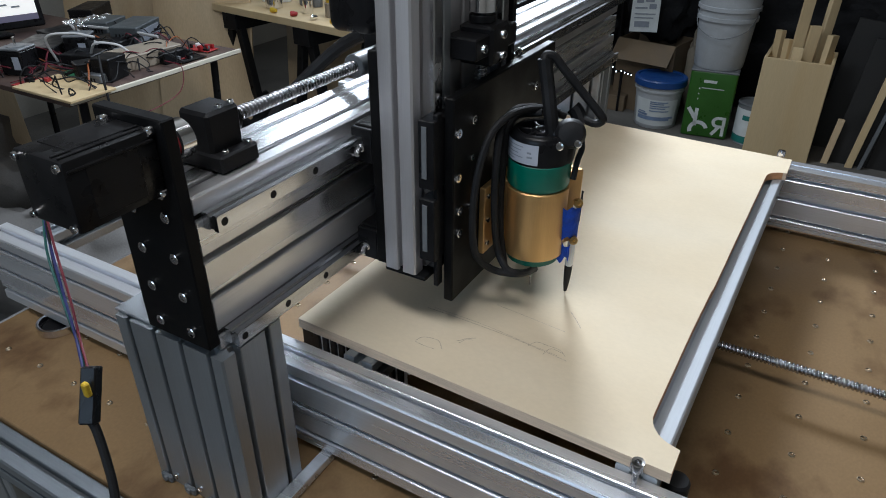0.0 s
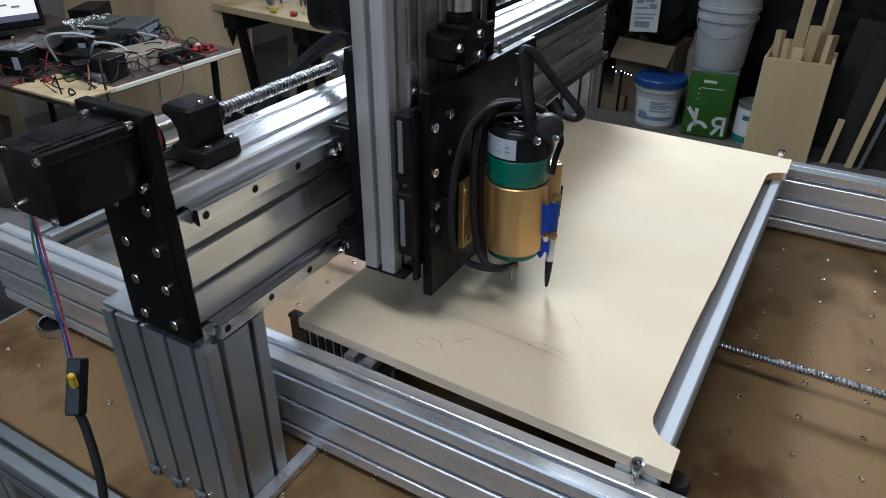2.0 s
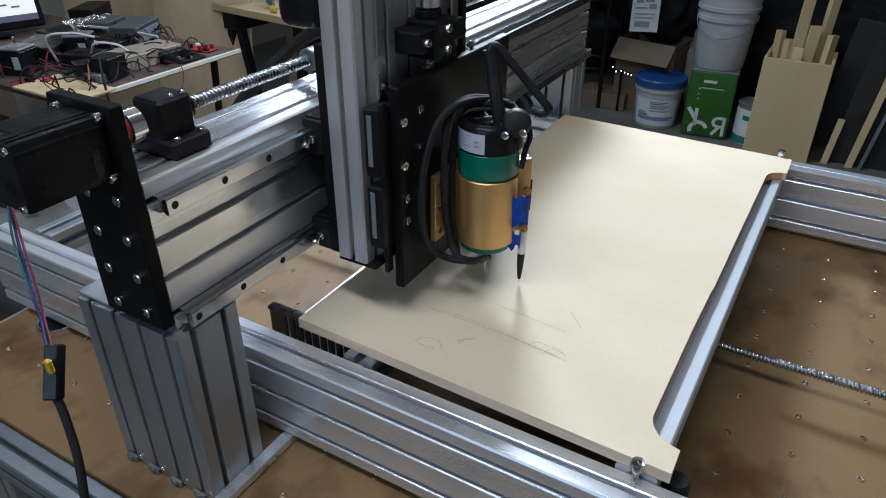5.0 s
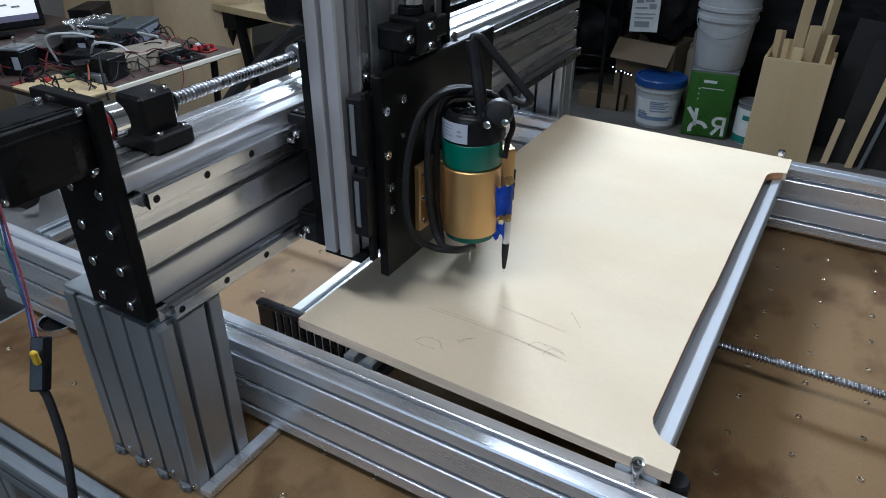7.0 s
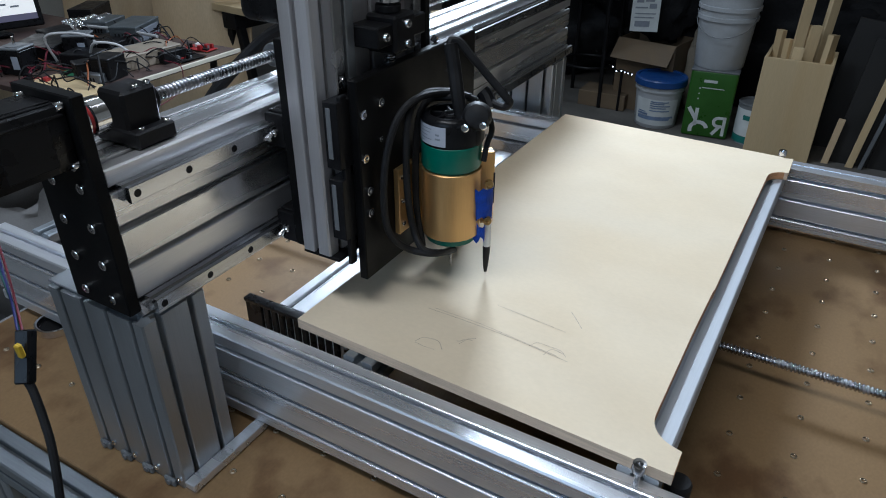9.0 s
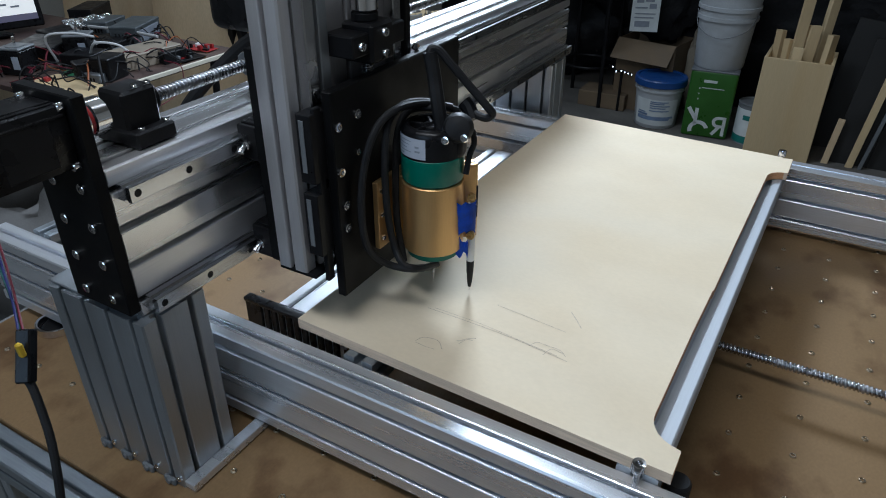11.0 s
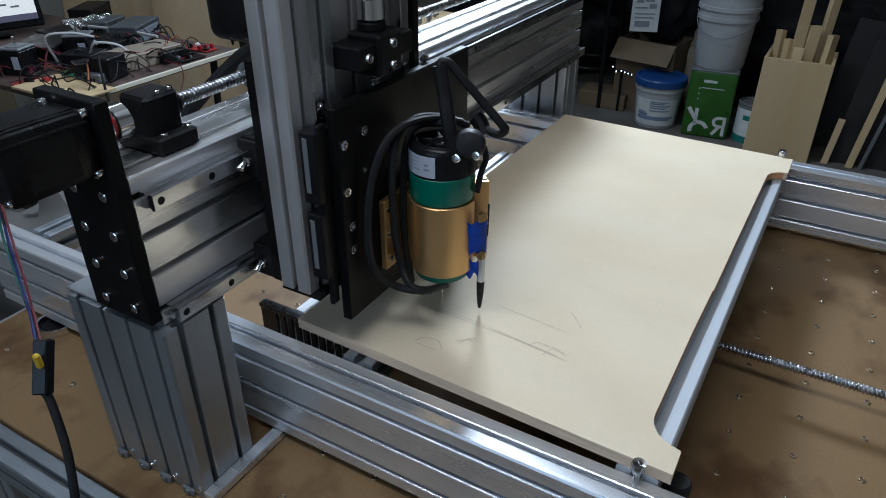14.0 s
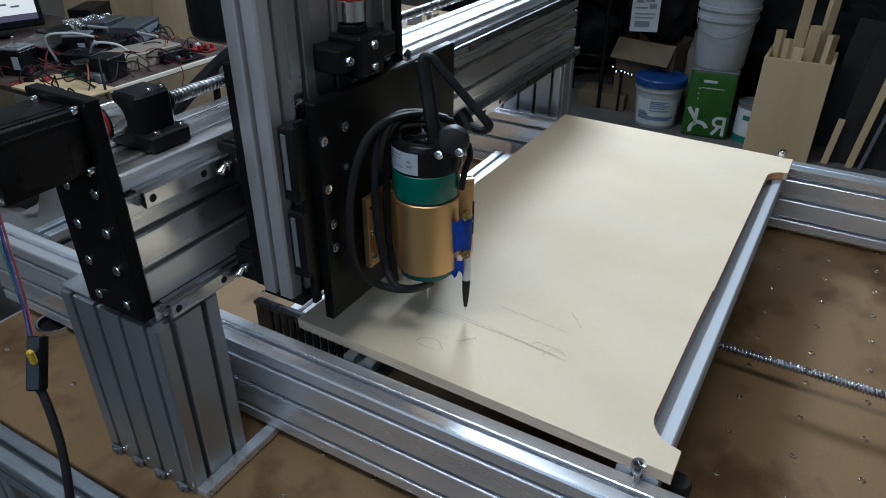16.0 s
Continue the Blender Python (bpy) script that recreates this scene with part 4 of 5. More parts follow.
for k, (x, y, w, d, h, turn) in enumerate(((-2.30, 0.22, 0.12, 0.10, 0.05, 20), (-2.20, 0.36, 0.11, 0.12, 0.045, -12), (-2.52, 0.22, 0.16, 0.20, 0.06, 30), (-2.44, 0.46, 0.14, 0.18, 0.035, 12), (-2.12, 0.13, 0.10, 0.07, 0.03, 8), (-2.10, 0.42, 0.07, 0.10, 0.04, -5), (-2.62, 0.36, 0.14, 0.12, 0.06, 0))):
    crate("control_unit", "dark control unit half buried in wires", "electronics", (x, y, TZ), (w, d, h), turn, (BLACK_STEEL, GREY_METAL, BLACK_STEEL)[k % 3], None, "control units")

foil = thing("crumpled_foil", (-2.72, 0.55, TZ), "crumpled bright metal foil on the table", "foil")
fb = bmesh.new()
bmesh.ops.create_icosphere(fb, subdivisions=4, radius=1)
for v in fb.verts:
    n_ = noise.noise(v.co * 3.1) * 0.35 + noise.noise(v.co * 9.0) * 0.28
    v.co = Vector((v.co.x * 0.065, v.co.y * 0.13, (v.co.z + 0.9) * 0.028)) * (1 + n_) + Vector((-2.72, 0.55, TZ))
    v.co.z = max(v.co.z, TZ + 0.0005)
part("sheet", fb, FOIL, foil, smooth=False)

loom = thing("wire_tangle", (-2.2, 0.2, TZ), "tangle of black, red, white and green hook-up wires", "wires")
rnd = random.Random(5)
for k in range(64):
    a = Vector((rnd.uniform(-2.5, -2.04), rnd.uniform(-0.02, 0.60), TZ + 0.006))
    ang = rnd.uniform(0, 6.28)
    pts = [a]
    for s in range(4):
        ang += rnd.uniform(-1.3, 1.3)
        p = pts[-1] + Vector((math.cos(ang) * 0.055, math.sin(ang) * 0.055, 0))
        p.x = min(max(p.x, -2.6), -2.02)
        p.y = min(max(p.y, -0.04), 0.63)
        p.z = TZ + 0.006 + (rnd.uniform(0.01, 0.06) if s < 3 else 0.004)
        pts.append(p)
    mat = rnd.choice((RUBBER, RUBBER, RUBBER, RUBBER, RUBBER, RUBBER, RUBBER, RUBBER, RUBBER, WIRE_RED, WIRE_RED, WIRE_RED, WIRE_ORANGE))
    part("wire", cable(pts, rnd.uniform(0.0016, 0.0032), None, 6, 5), mat, loom)
for k in range(36):
    pts = [Vector((rnd.uniform(-2.75, -2.32), rnd.uniform(-0.03, 0.16), TZ + 0.005))]
    ang = rnd.uniform(0, 6.28)
    for q in range(4):
        ang += rnd.uniform(-1.2, 1.2)
        p = pts[-1] + Vector((math.cos(ang) * 0.05, math.sin(ang) * 0.05, 0))
        p.y = min(max(p.y, -0.045), 0.2)
        p.z = TZ + 0.005 + (rnd.uniform(0.005, 0.035) if q < 3 else 0.002)
        pts.append(p)
    part("wire", cable(pts, rnd.uniform(0.0016, 0.0028), None, 6, 5), rnd.choice((WIRE_RED, WIRE_RED, RUBBER)), loom)
part("wire", cable([(-2.36, 0.16, TZ + 0.01), (-2.35, 0.13, TZ + 0.11), (-2.30, 0.19, TZ + 0.12), (-2.26, 0.25, TZ + 0.10)], 0.0045, None, 8), WIRE_WHITE, loom, "thick white wire")
part("wire", cable([(-2.26, 0.22, TZ + 0.05), (-2.22, 0.22, TZ + 0.09), (-2.18, 0.27, TZ + 0.08), (-2.16, 0.30, TZ + 0.05)], 0.0045, None, 8), WIRE_WHITE, loom, "thick white wire")
part("wire", cable([(-2.70, 0.45, TZ + 0.05), (-2.50, 0.35, TZ + 0.07), (-2.36, 0.32, TZ + 0.05)], 0.006, None, 8), WIRE_WHITE, loom, "thick white wire")
part("wire", cable([(-2.66, 0.5, TZ + 0.04), (-2.45, 0.5, TZ + 0.05), (-2.25, 0.5, TZ + 0.05)], 0.006, None, 8), WIRE_WHITE, loom, "thick white wire")
part("wire", cable([(-2.04, 0.1, TZ + 0.10), (-1.985, 0.06, TZ + 0.03), (-1.965, 0.05, TZ - 0.15), (-1.98, 0.05, TZ - 0.3)], 0.004, None, 8), RUBBER, loom)
part("wire", cable([(-2.06, 0.36, TZ + 0.02), (-1.99, 0.37, TZ + 0.004), (-1.975, 0.33, TZ - 0.07), (-1.98, 0.2, TZ - 0.1), (-1.99, 0.12, TZ - 0.09)], 0.0018, None, 6), WIRE_RED, loom)


# ---- leaning sheets, far bench ----
def lean_board(x, y, w, h, t, turn, tip, mat, label, z=FLOOR, cat="board", group="leaning boards", name="leaning_board"):
    m = Matrix.Translation((x, y, z)) @ pose(0, 0, 0, 0, 0, turn) @ pose(0, 0, 0, tip, 0, 0)
    ob = tagged(part(name, box(-w / 2, w / 2, 0, t, 0, h, 0.001, None, m), mat, None, smooth=False), label, cat, group)
    return ob


lean_board(-3.10, 0.92, 0.62, 1.25, 0.012, 28, -14, SHEET, "pale plywood sheet leaning behind the table")
lean_board(-2.74, 1.08, 0.50, 1.15, 0.012, 24, -13, SHEET, "pale plywood sheet leaning behind the table")
lean_board(-2.38, 1.62, 0.45, 0.66, 0.012, 25, -12, SHEET, "pale plywood offcut leaning under the bench")
lean_board(-2.06, 1.80, 0.34, 0.60, 0.012, 20, -14, SHEET, "pale plywood offcut leaning under the bench")
lean_board(-3.4, 0.05, 0.9, 0.60, 0.012, 80, -8, SHEET, "pale plywood sheet leaning under the table")

bench = thing("wooden_bench", (-1.9, 1.3, FLOOR), "wooden bench top on black trestles with jars and small parts", "bench")
bmx = Matrix.Translation((-2.74, 1.23, 0)) @ pose(0, 0, 0, 0, 0, -7)
part("bench_top", box(0, 1.5, 0, 0.55, TZ - 0.034, TZ, 0.002, None, bmx), PINE, bench, "thick pine bench top")
for x in (0.12, 0.62, 1.15):
    b = bmesh.new()
    for y in (0.04, 0.48):
        for sx in (-1, 1):
            p = bmx @ Vector((x + sx * 0.02, y, TZ - 0.05))
            q = bmx @ Vector((x + sx * 0.13, y, FLOOR))
            d = (q - p)
            box(-0.019, 0.019, -0.019, 0.019, 0, d.length, 0.002, b, axis_to(p, d))
    box(-0.05, 0.05, 0.0, 0.52, TZ - 0.11, TZ - 0.0345, 0.002, b, bmx @ Matrix.Translation((x, 0, 0)))
    part("trestle", b, BLACK_STEEL, bench, "black trestle")
rnd = random.Random(9)


def jar(at, r, h, mat, lid, label):
    th = thing("parts_jar", at, label, "jar", "jars on the bench")
    part("jar", lathe([(0, 0.0), (r * 0.92, 0), (r, 0.004), (r, h * 0.78), (r * 0.8, h * 0.84), (r * 0.8, h * 0.86), (0, h * 0.86)], Matrix.Translation(at), 20), mat, th)
    part("lid", lathe([(r * 0.84, h * 0.83), (r * 0.86, h), (0, h)], Matrix.Translation(at), 20), lid, th)


for k in range(15):
    p = bmx @ Vector((0.18 + k * 0.073, 0.10 + rnd.uniform(0, 0.22), TZ))
    mat, lid, lab_ = rnd.choice(((WHITE, WHITE, "small white plastic jar of parts"), (GREY_METAL, STEEL, "small grey tin of parts"), (WHITE, RED, "small white jar with red lid"),
                                 (BEIGE, YELLOW, "small beige jar with yellow lid"), (CHROME, CHROME, "small bright metal tin"), (BLACK_STEEL, BLACK_STEEL, "small black jar")))
    jar(p, rnd.uniform(0.022, 0.042), rnd.uniform(0.04, 0.09), mat, lid, lab_)
for k in range(5):
    p = bmx @ Vector((0.4 + k * 0.13, 0.035, TZ))
    b = lathe([(0, 0), (0.012, 0), (0.013, 0.01), (0.008, 0.03), (0, 0.034)], Matrix.Translation(p) @ pose(0, 0, 0.012, 0, 90, 30 * k), 12)
    tagged(part("nozzle", b, (YELLOW, RED, CHROME, YELLOW, WHITE)[k], None), ("yellow plastic nozzle lying on the bench", "red plastic nozzle lying on the bench", "bright metal nozzle lying on the bench", "yellow plastic nozzle lying on the bench", "white plastic nozzle lying on the bench")[k], "nozzle", "nozzles")

# bin, chair and bag under the bench
binp = (-2.05, 1.95, FLOOR)
bt = thing("grey_bin", binp, "plain grey plastic bin under the bench", "bin")
part("shell", lathe([(0, 0.004), (0.11, 0.0), (0.14, 0.50), (0.147, 0.50), (0.147, 0.52), (0.13, 0.52), (0.10, 0.02), (0, 0.02)], Matrix.Translation(binp), 28), GREY_METAL, bt)


def heap(name, at, size, mat, label, cat, seed, sub=4, rough_=0.3):
    """A soft lumpy mass that rests on its support."""
    bm = bmesh.new()
    bmesh.ops.create_icosphere(bm, subdivisions=sub, radius=1)
    off = Vector((seed * 7.3, seed * 3.1, seed * 1.7))
    for v in bm.verts:
        n_ = noise.noise(v.co * 1.9 + off) * rough_ + noise.noise(v.co * 5.3 + off) * rough_ * 0.45 + abs(noise.noise(v.co * 11 + off)) * rough_ * 0.2
        v.co = Vector((v.co.x * size[0], v.co.y * size[1], (v.co.z + 0.8) * size[2] / 1.8)) * (1 + n_) + Vector(at)
        v.co.z = max(v.co.z, at[2] + 0.0005)
    return tagged(part(name, bm, mat, None, angle=60), label, cat)


heap("bin_bag", (-2.62, 1.30, FLOOR), (0.22, 0.16, 0.20), DARK_CLOTH, "black bin bag slumped on the floor", "bag", 1)
heap("dust_sheet", (-1.95, -0.12, FLOOR), (0.35, 0.35, 0.42), material("grey_cloth", (0.13, 0.125, 0.12), 0.85, 0, 0.15, 6, 200, 0.3, 0.002), "crumpled grey dust sheet on the floor", "cloth", 2)
heap("plastic_sack", (-2.75, -0.15, FLOOR), (0.35, 0.3, 0.45), material("grey_sacking", (0.10, 0.095, 0.09), 0.7, 0, 0.2, 6, 200, 0.3, 0.002), "grey plastic sack on the floor", "sack", 3)

# ---- paint corner behind the machine ----
pail = thing("paint_pail", (-0.815, 2.54, FLOOR), "white plastic pail with a blue lid and printed label", "pail")
pm_ = Matrix.Translation((-0.815, 2.54, FLOOR))
part("shell", lathe([(0, 0.002), (0.108, 0.0), (0.112, 0.006), (0.124, 0.20), (0.131, 0.202), (0.131, 0.214), (0.126, 0.216), (0.127, 0.238), (0, 0.238)], pm_, 40), PAIL_WHITE, pail)
part("lid", lathe([(0.134, 0.228), (0.139, 0.232), (0.139, 0.262), (0.134, 0.268), (0.122, 0.268), (0.119, 0.262), (0, 0.262)], pm_, 40), PAIL_BLUE, pail, "blue plastic lid")


def wrap(cx, cy, r0, r1, z0, z1, a0, a1, n=10):
    bm = bmesh.new()
    z0, z1 = z0 + FLOOR, z1 + FLOOR
    ring = [[bm.verts.new((cx + r * math.cos(radians(a0 + (a1 - a0) * k / n)), cy + r * math.sin(radians(a0 + (a1 - a0) * k / n)), z)) for k in range(n + 1)] for r, z in ((r0, z0), (r1, z1))]
    for k in range(n):
        bm.faces.new((ring[0][k], ring[0][k + 1], ring[1][k + 1], ring[1][k]))
    return bm


lb = part("label", wrap(-0.815, 2.54, 0.1135, 0.1225, 0.02, 0.165, -140, -20), CAN_WHITE, pail, "printed white label")
WASH = material("blue_grey_print", (0.16, 0.22, 0.34), 0.5, 0, 0.2, 30, 200, 0)
for z, a, c in ((0.15, -95, -50), (0.14, -95, -60), (0.128, -95, -45), (0.116, -95, -55), (0.10, -95, -45), (0.075, -130, -100), (0.06, -130, -30), (0.05, -130, -40), (0.09, -128, -105)):
    part("print_bar", wrap(-0.815, 2.54, 0.1142 + z * 0.06, 0.1142 + (z + 0.007) * 0.06, z, z + 0.006 if z > 0.08 else z + 0.011, a, c, 6), WASH, lb)

tin = thing("square_paint_tin", (-0.53, 2.54, FLOOR), "green square paint tin with white lettering", "paint tin")
tm = Matrix.Translation((-0.545, 2.56, FLOOR)) @ pose(0, 0, 0, 0, 0, 6)
part("body", box(-0.115, 0.115, -0.115, 0.115, 0, 0.352, 0.012, None, tm, seg=3), CAN_GREEN, tin)
part("rim", box(-0.117, 0.117, -0.117, 0.117, 0.346, 0.356, 0.003, None, tm), GREY_METAL, tin)


def lettering(text, size, m, mat, parent, name="lettering", depth=0.0006):
    cu = bpy.data.curves.new(name, "FONT")
    cu.body, cu.size, cu.extrude, cu.align_x = text, size, depth, "CENTER"
    tmp = bpy.data.objects.new("tmp", cu)
    scene.collection.objects.link(tmp)
    me = bpy.data.meshes.new_from_object(tmp.evaluated_get(bpy.context.evaluated_depsgraph_get()))
    bpy.data.objects.remove(tmp)
    ob = link(name, me, mat, parent)
    ob.matrix_basis = Matrix.Translation(-BASE.get(parent, Vector())) @ m
    return ob


UP = Matrix(((1, 0, 0, 0), (0, 0, -1, 0), (0, 1, 0, 0), (0, 0, 0, 1)))
face_ = tm @ Matrix.Translation((0, -0.1156, 0))
b = bmesh.new()
for x0, x1, z in ((-0.045, 0.020, 0.292),):
    box(x0, x1, -0.0006, 0.0006, z, z + 0.014, 0, b, face_)
part("maker_mark", b, CAN_WHITE, tin, "small white mark")
# large white emblem: strokes and rings
b = bmesh.new()
m0 = face_ @ UP


def ring(cx, cz, r, t, a0, a1, bm, n=14):
    for k in range(n):
        p = [(cx + q * math.cos(radians(a)), cz + q * math.sin(radians(a))) for a, q in ((a0 + (a1 - a0) * k / n, r - t), (a0 + (a1 - a0) * (k + 1) / n, r - t), (a0 + (a1 - a0) * (k + 1) / n, r), (a0 + (a1 - a0) * k / n, r))]
        bm.faces.new([bm.verts.new(m0 @ Vector((x, z, 0.0006))) for x, z in p])


def stroke(x0, z0, x1, z1, t, bm):
    a, c = Vector((x0, z0)), Vector((x1, z1))
    s = (c - a).normalized().orthogonal() * t / 2
    bm.faces.new([bm.verts.new(m0 @ Vector((q.x, q.y, 0.0006))) for q in (a - s, c - s, c + s, a + s)])


stroke(-0.095, 0.155, -0.052, 0.095, 0.020, b)
stroke(-0.052, 0.155, -0.052, 0.06, 0.018, b)
ring(-0.030, 0.038, 0.052, 0.020, 20, 200, b)
ring(0.062, 0.092, 0.030, 0.016, 90, 270, b)
stroke(0.062, 0.1145, 0.100, 0.1145, 0.015, b)
stroke(0.062, 0.0700, 0.100, 0.0700, 0.015, b)
stroke(0.092, 0.118, 0.092, 0.02, 0.016, b)
stroke(0.070, 0.066, 0.040, 0.022, 0.017, b)
part("emblem", b, CAN_WHITE, tin, "large white emblem", smooth=False)
b = bmesh.new()
for k in range(3):
    box(-0.062, -0.056, -0.0006, 0.0006, 0.20 + k * 0.028, 0.207 + k * 0.028, 0, b, face_)
box(-0.05, 0.06, -0.0006, 0.0006, 0.262, 0.266, 0, b, face_)
part("print_bar", b, CAN_WHITE, tin)

bucket = thing("tall_bucket", (-0.52, 2.56, FLOOR + 0.357), "white plastic bucket with ribs standing on the green tin", "bucket")
bk = Matrix.Translation((-0.545, 2.57, FLOOR + 0.357))
part("shell", lathe([(0, 0.002), (0.118, 0), (0.122, 0.006), (0.137, 0.235), (0.147, 0.237), (0.147, 0.255), (0.140, 0.257), (0.142, 0.285), (0.151, 0.287), (0.151, 0.305), (0.145, 0.307), (0.147, 0.36), (0.153, 0.362), (0.153, 0.375), (0.14, 0.375), (0.12, 0.03), (0, 0.03)], bk, 44), PAIL_WHITE, bucket)
part("bail_handle", cable([bk @ Vector((-0.146, -0.02, 0.27)), bk @ Vector((-0.11, -0.115, 0.20)), bk @ Vector((0.0, -0.158, 0.165)), bk @ Vector((0.11, -0.115, 0.20)), bk @ Vector((0.146, -0.02, 0.27))], 0.0022, None, 8), GREY_METAL, bucket, "thin wire handle")

tin2 = thing("round_paint_tin", (-0.315, 2.50, FLOOR), "small white paint tin with teal print", "paint tin")
t2 = Matrix.Translation((-0.315, 2.52, FLOOR))
part("shell", lathe([(0, 0.001), (0.082, 0), (0.085, 0.003), (0.083, 0.006), (0.083, 0.200), (0.086, 0.204), (0.086, 0.210), (0.078, 0.212), (0.076, 0.206), (0, 0.206)], t2, 36), GREY_METAL, tin2)
lt = part("label", wrap(-0.315, 2.52, 0.0836, 0.0836, 0.045, 0.185, -179, -10, 14), CAN_WHITE, tin2, "white paper label")
part("print_band", wrap(-0.315, 2.52, 0.0836, 0.0836, 0.008, 0.044, -179, -10, 14), TEAL, tin2, "teal band")
part("print_bar", wrap(-0.315, 2.52, 0.0842, 0.0842, 0.13, 0.155, -120, -90, 6), TEAL, lt)

pine_box = thing("offcut_box", (-0.17, 2.48, FLOOR), "tall pale plywood box filled with pine offcuts", "box")
for nm, x0, x1, y0, y1 in (("front_panel", -0.315, -0.015, 2.345, 2.359), ("back_panel", -0.315, -0.015, 2.601, 2.615), ("side_panel", -0.315, -0.301, 2.3595, 2.6005), ("side_panel", -0.029, -0.015, 2.3595, 2.6005)):
    part(nm, box(x0, x1, y0, y1, FLOOR, -0.238, 0.0015), PINE, pine_box)
part("base_panel", box(-0.3005, -0.0295, 2.3595, 2.6005, FLOOR, FLOOR + 0.014, 0.001), PINE, pine_box)
for x, y, w, h, tx, ty in ((-0.20, 2.43, 0.045, 0.72, 2, 3), (-0.165, 2.47, 0.055, 0.60, 3, 0), (-0.11, 2.52, 0.045, 0.78, 4, 2), (-0.075, 2.43, 0.05, 0.57, 6, 1), (-0.22, 2.44, 0.035, 0.53, -4, 2), (-0.19, 2.40, 0.045, 0.51, 1, 0), (-0.27, 2.47, 0.04, 0.56, -4, 3)):
    m = Matrix.Translation((x, y, FLOOR + 0.0145)) @ pose(0, 0, 0.004, -ty, tx, 10 * tx)
    tagged(part("pine_offcut", box(-w / 2, w / 2, -0.014, 0.014, 0, h, 0.001, None, m), PINE, None, smooth=False), "square pine offcut standing in the plywood box", "wood offcut", "offcuts in the box")

# dark boards and strips leaning beside the box
DARKB = material("dark_laminate", (0.013, 0.0125, 0.012), 0.6, 0, 0.2, 8, 200, 0.1)


def strip(p, q, w, t, mat, label):
    p, q = Vector(p), Vector(q)
    d = q - p
    side = d.cross(Vector((0, 1, 0))).normalized()
    m = Matrix.Translation(p) @ Matrix((side, Vector((0, 1, 0)), d.normalized())).transposed().to_4x4()
    tagged(part("leaning_strip", box(-w / 2, w / 2, -t / 2, t / 2, 0, d.length, 0.001, None, m), mat, None, smooth=False), label, "board", "leaning strips")


strip((0.0559, 2.4000, -0.7550), (0.0814, 2.4200, -0.4988), 0.03, 0.018, SHEET, "short pale plywood strip leaning beside the box")
strip((0.1421, 2.4400, -0.8433), (0.2054, 2.4600, -0.1271), 0.17, 0.015, DARKB, "dark laminate board leaning beside the box")
strip((0.1547, 2.4000, -0.8237), (0.2233, 2.4200, -0.2236), 0.032, 0.018, PINE, "long pine strip leaning beside the box")
strip((0.1993, 2.4000, -0.8130), (0.2682, 2.4200, -0.3381), 0.016, 0.016, GREY_METAL, "grey metal strip leaning beside the box")
strip((0.3035, 2.4400, -0.8657), (0.3652, 2.4600, -0.2942), 0.16, 0.015, DARKB, "dark laminate board leaning beside the box")
strip((0.0519, 2.6200, -0.9393), (0.1413, 2.6600, -0.0868), 0.22, 0.015, DARKB, "dark laminate board leaning beside the box")

# cardboard box, printed bag and black sheeting
cbox = thing("cardboard_box", (-0.95, 2.85, FLOOR), "open brown cardboard box against black sheeting", "box")
cm_ = Matrix.Translation((-0.93, 2.80, FLOOR)) @ pose(0, 0, 0, 0, 0, -10)
for nm, a in (("wall", (-0.17, 0.17, -0.13, -0.126, 0, 0.40)), ("wall", (-0.17, 0.17, 0.126, 0.13, 0, 0.40)), ("wall", (-0.17, -0.166, -0.1255, 0.1255, 0, 0.40)), ("wall", (0.166, 0.17, -0.1255, 0.1255, 0, 0.40))):
    part(nm, box(*a, 0, None, cm_), CARD, cbox)
part("flap", box(-0.17, 0.17, -0.004, 0, -0.13, 0, 0, None, cm_ @ pose(0, -0.13, 0.40, -42, 0, 0)), CARD, cbox)
bag = thing("printed_bag", (-0.98, 2.86, FLOOR + 0.40), "black sack with a white printed label", "sack")
bm = bmesh.new()
bmesh.ops.create_icosphere(bm, subdivisions=4, radius=1)
for v in bm.verts:
    v.co = Vector((v.co.x * 0.2, v.co.y * 0.12, v.co.z * 0.22)) * (1 + 0.22 * noise.noise(v.co * 2.3) + 0.08 * noise.noise(v.co * 7)) + Vector((-0.92, 2.84, FLOOR + 0.60))
part("sack", bm, DARK_CLOTH, bag)
pl = part("label", box(-0.08, 0.08, -0.001, 0.001, -0.10, 0.10, 0, None, Matrix.Translation((-0.985, 2.665, -0.165)) @ pose(0, 0, 0, -12, -6, -8)), CAN_WHITE, bag, "white printed label")
lm_ = Matrix.Translation((-0.985, 2.664, -0.165)) @ pose(0, 0, 0, -12, -6, -8)
for x0, x1, z0, z1 in ((-0.055, -0.015, 0.05, 0.08), (-0.005, 0.045, 0.055, 0.078), (0.02, 0.06, 0.02, 0.045), (-0.06, 0.01, 0.02, 0.028), (-0.06, 0.06, -0.01, -0.004), (-0.06, 0.05, -0.03, -0.024), (-0.055, 0.03, -0.075, -0.045)):
    part("print_bar", box(x0, x1, -0.0022, -0.0012, z0, z1, 0, None, lm_), INK, pl)
heap("black_sheeting", (-0.5, 3.25, FLOOR), (0.9, 0.35, 1.0), DARK_CLOTH, "heaped black plastic sheeting against the wall", "sheeting", 4, 5, 0.35)
heap("black_sheeting", (0.6, 3.2, FLOOR), (0.7, 0.4, 1.05), DARK_CLOTH, "heaped black plastic sheeting against the wall", "sheeting", 5, 5, 0.3)
heap("black_sheeting", (-1.9, 3.3, FLOOR), (0.7, 0.4, 0.75), DARK_CLOTH, "heaped black plastic sheeting against the wall", "sheeting", 6, 5, 0.3)
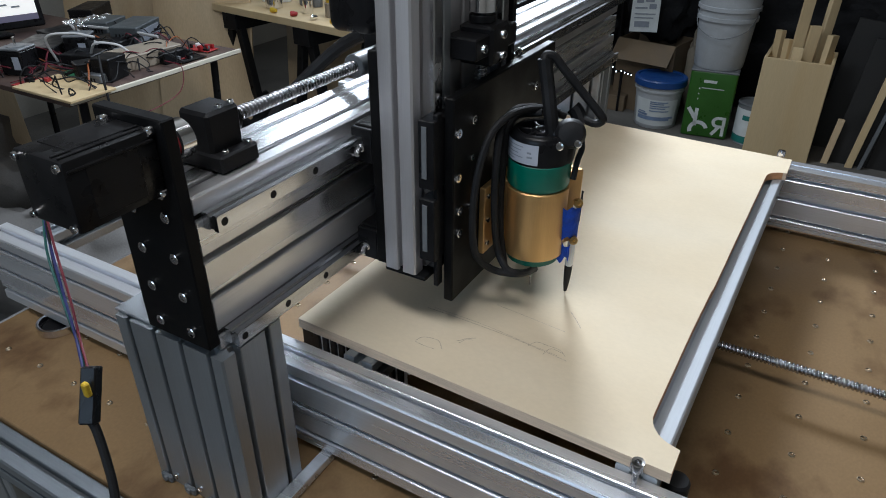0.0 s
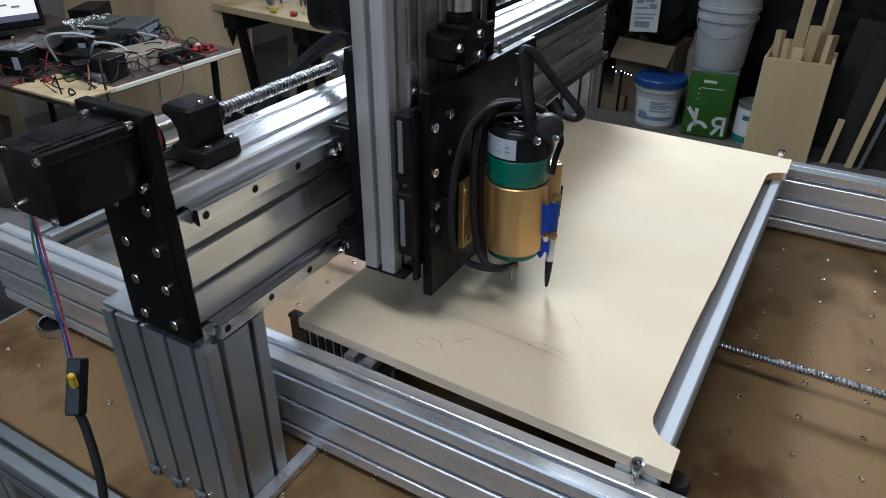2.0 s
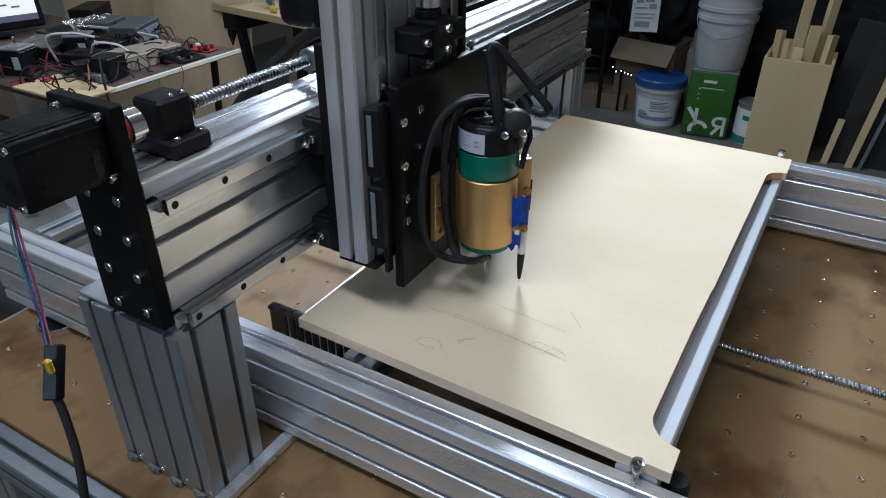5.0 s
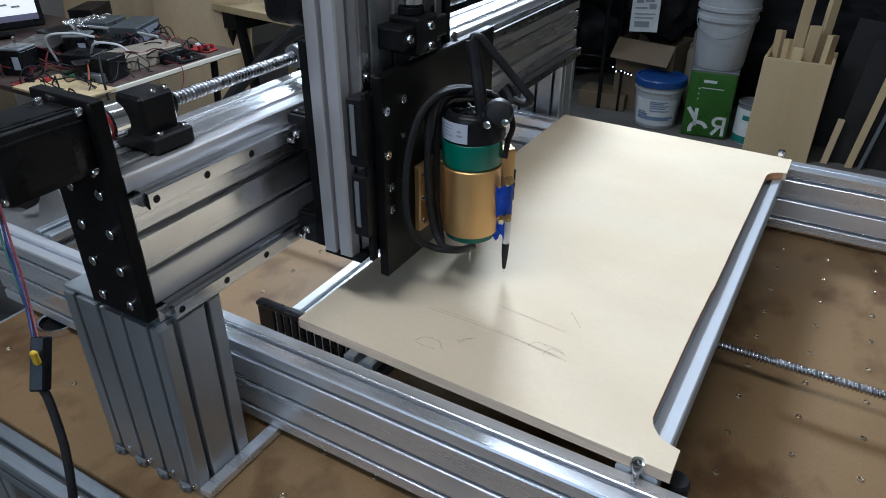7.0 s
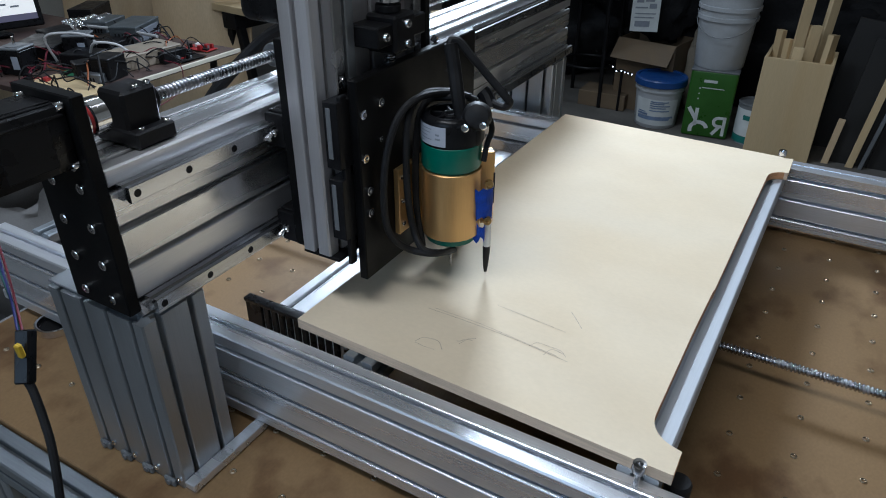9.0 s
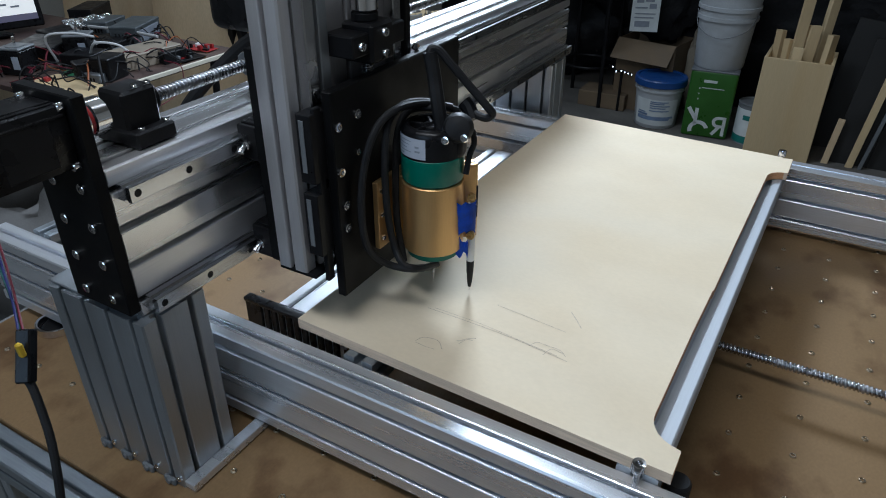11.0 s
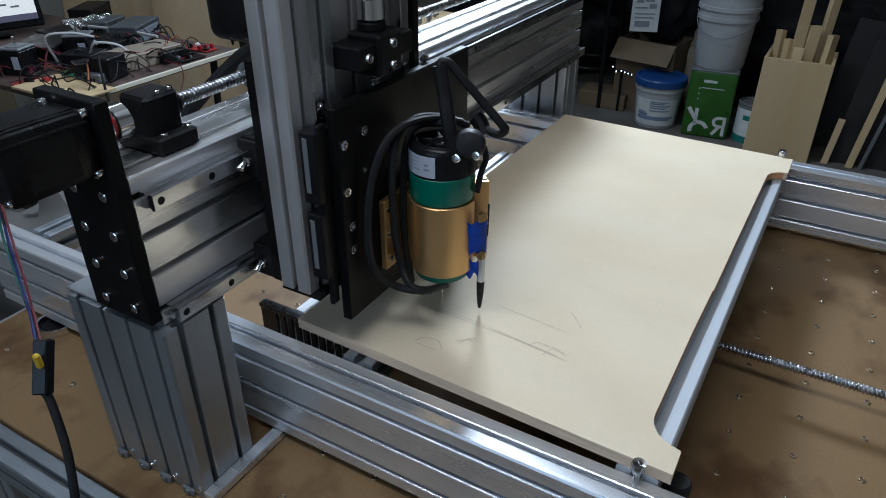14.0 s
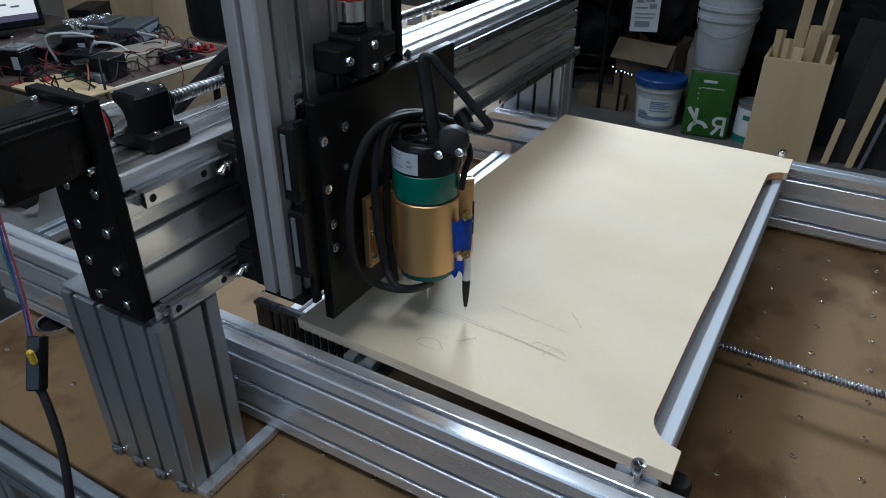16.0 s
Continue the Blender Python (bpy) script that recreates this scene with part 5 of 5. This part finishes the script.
heap("pale_sack", (-0.68, 2.84, FLOOR), (0.08, 0.08, 0.5), material("pale_sacking", (0.25, 0.22, 0.17), 0.8, 0, 0.2, 8, 200, 0.3, 0.002), "pale paper sack behind the pails", "sack", 7)

stool = thing("black_stool", (-1.31, 2.75, FLOOR), "black steel stool frame", "stool")
for x, y in ((-1.44, 2.62), (-1.17, 2.62), (-1.44, 2.9), (-1.17, 2.9)):
    part("leg", rod((x, y, FLOOR), (x * 0.94 - 0.078, y * 0.97 + 0.083, FLOOR + 0.62), 0.012, None, 12), BLACK_STEEL, stool)
part("seat", lathe([(0, 0), (0.16, 0), (0.17, 0.01), (0.17, 0.03), (0.15, 0.045), (0, 0.045)], Matrix.Translation((-1.305, 2.76, FLOOR + 0.60)), 28), PLASTIC, stool)
part("ring", cable([(-1.305 + 0.15 * math.cos(a * math.pi / 6), 2.76 + 0.15 * math.sin(a * math.pi / 6), FLOOR + 0.22) for a in range(13)], 0.008, None, 8, 4), BLACK_STEEL, stool)
tagged(part("wooden_block", box(-1.30, -1.02, 2.62, 2.80, FLOOR, FLOOR + 0.09, 0.003), CARD, None), "brown wooden block on the floor under the stool", "block")
leds = thing("led_strip", (-1.0531, 2.6000, -0.4826), "short strip of lit white indicator lights", "indicator lights")
LED_AT = ((-1.1080, 2.6000, -0.4649), (-1.0852, 2.6000, -0.4874), (-1.0567, 2.6000, -0.4799), (-1.0362, 2.6000, -0.4865), (-1.0162, 2.6000, -0.4899), (-0.9962, 2.6000, -0.4934))
part("strip", cable([Vector(p) + Vector((0, 0.009, 0)) for p in LED_AT], 0.007, None, 8), BLACK_STEEL, leds, "black cable")
for p in LED_AT:
    part("led", lathe([(0, 0.004), (0.003, 0.003), (0.0042, 0)], axis_to(Vector(p) + Vector((0, 0.003, 0)), (0, -1, 0)), 10), LED, leds)
part("bracket", rod(Vector(LED_AT[2]) + Vector((0, 0.02, 0)), Vector((LED_AT[2][0], 2.62, FLOOR)), 0.008, None, 8), BLACK_STEEL, leds)

# ---- what moves ----
# seconds, gantry along x, carriage along y, slide along z
MOVES = (
    (0, 0, -0, 0), (0.5, -0.0035, 0.0017, 0.0051), (1, -0.0114, -0.0014, 0), (1.5, -0.0166, -0.006, 0.0028),
    (2, -0.022, -0.0091, 0.0048), (2.5, -0.0331, -0.0014, 0.001), (3, -0.0372, -0.0035, 0.0005), (3.5, -0.0411, -0.0073, 0.0079),
    (4, -0.0498, -0.0076, 0.0083), (5, -0.06, -0.008, 0.003), (5.8, -0.0695, -0.0082, 0.004), (6.5, -0.0767, -0.0084, 0.0067),
    (7, -0.0834, -0.0047, 0.0093), (7.5, -0.0819, -0.0021, 0.0027), (8, -0.0824, -0.0059, 0.0031), (8.5, -0.0876, -0.0101, 0.0045),
    (9, -0.1052, -0.0154, 0.0039), (9.2, -0.0974, -0.0079, 0.0126), (9.9, -0.101, -0.026, 0.006), (10.7, -0.105, -0.049, 0.0045),
    (11.5, -0.1072, -0.0697, 0.0035), (12, -0.1054, -0.0808, 0.0049), (12.5, -0.0964, -0.0876, 0.0048), (13, -0.1061, -0.0878, 0.0098),
    (13.5, -0.0904, -0.086, 0.0015), (14, -0.0758, -0.0881, 0.0021), (14.5, -0.0648, -0.0867, 0.0036), (15, -0.0602, -0.0852, 0.0086),
    (15.5, -0.086, -0.0752, 0.0025), (16, -0.0864, -0.1041, 0.0094))


def motions():
    def rows(base, fx, fy, fz):
        return [(t, pose(base[0] + fx * a, base[1] + fy * b, base[2] + fz * c)) for t, a, b, c in MOVES]

    walk(gantry, rows(BASE[gantry], 1, 0, 0))
    walk(carriage, rows((0, 0, 0), 0, 1, 0))
    walk(slide, rows((0, 0, 0), 0, 1, 1))
    walk(router, rows(BASE[router], 1, 1, 1))
    walk(pen, rows(BASE[pen], 1, 1, 1))
    # the hanging motor cable swings back a little as the gantry draws it along
    hang = Vector((-0.655, -0.922, 0.315)) - BASE[gantry]
    walk(cab, [(t, Matrix.Translation(hang) @ Matrix.Rotation(-0.50 * a, 4, Vector((0.498, -0.867, 0.0))) @ Matrix.Translation(-hang)) for t, a, b, c in MOVES])


motions()
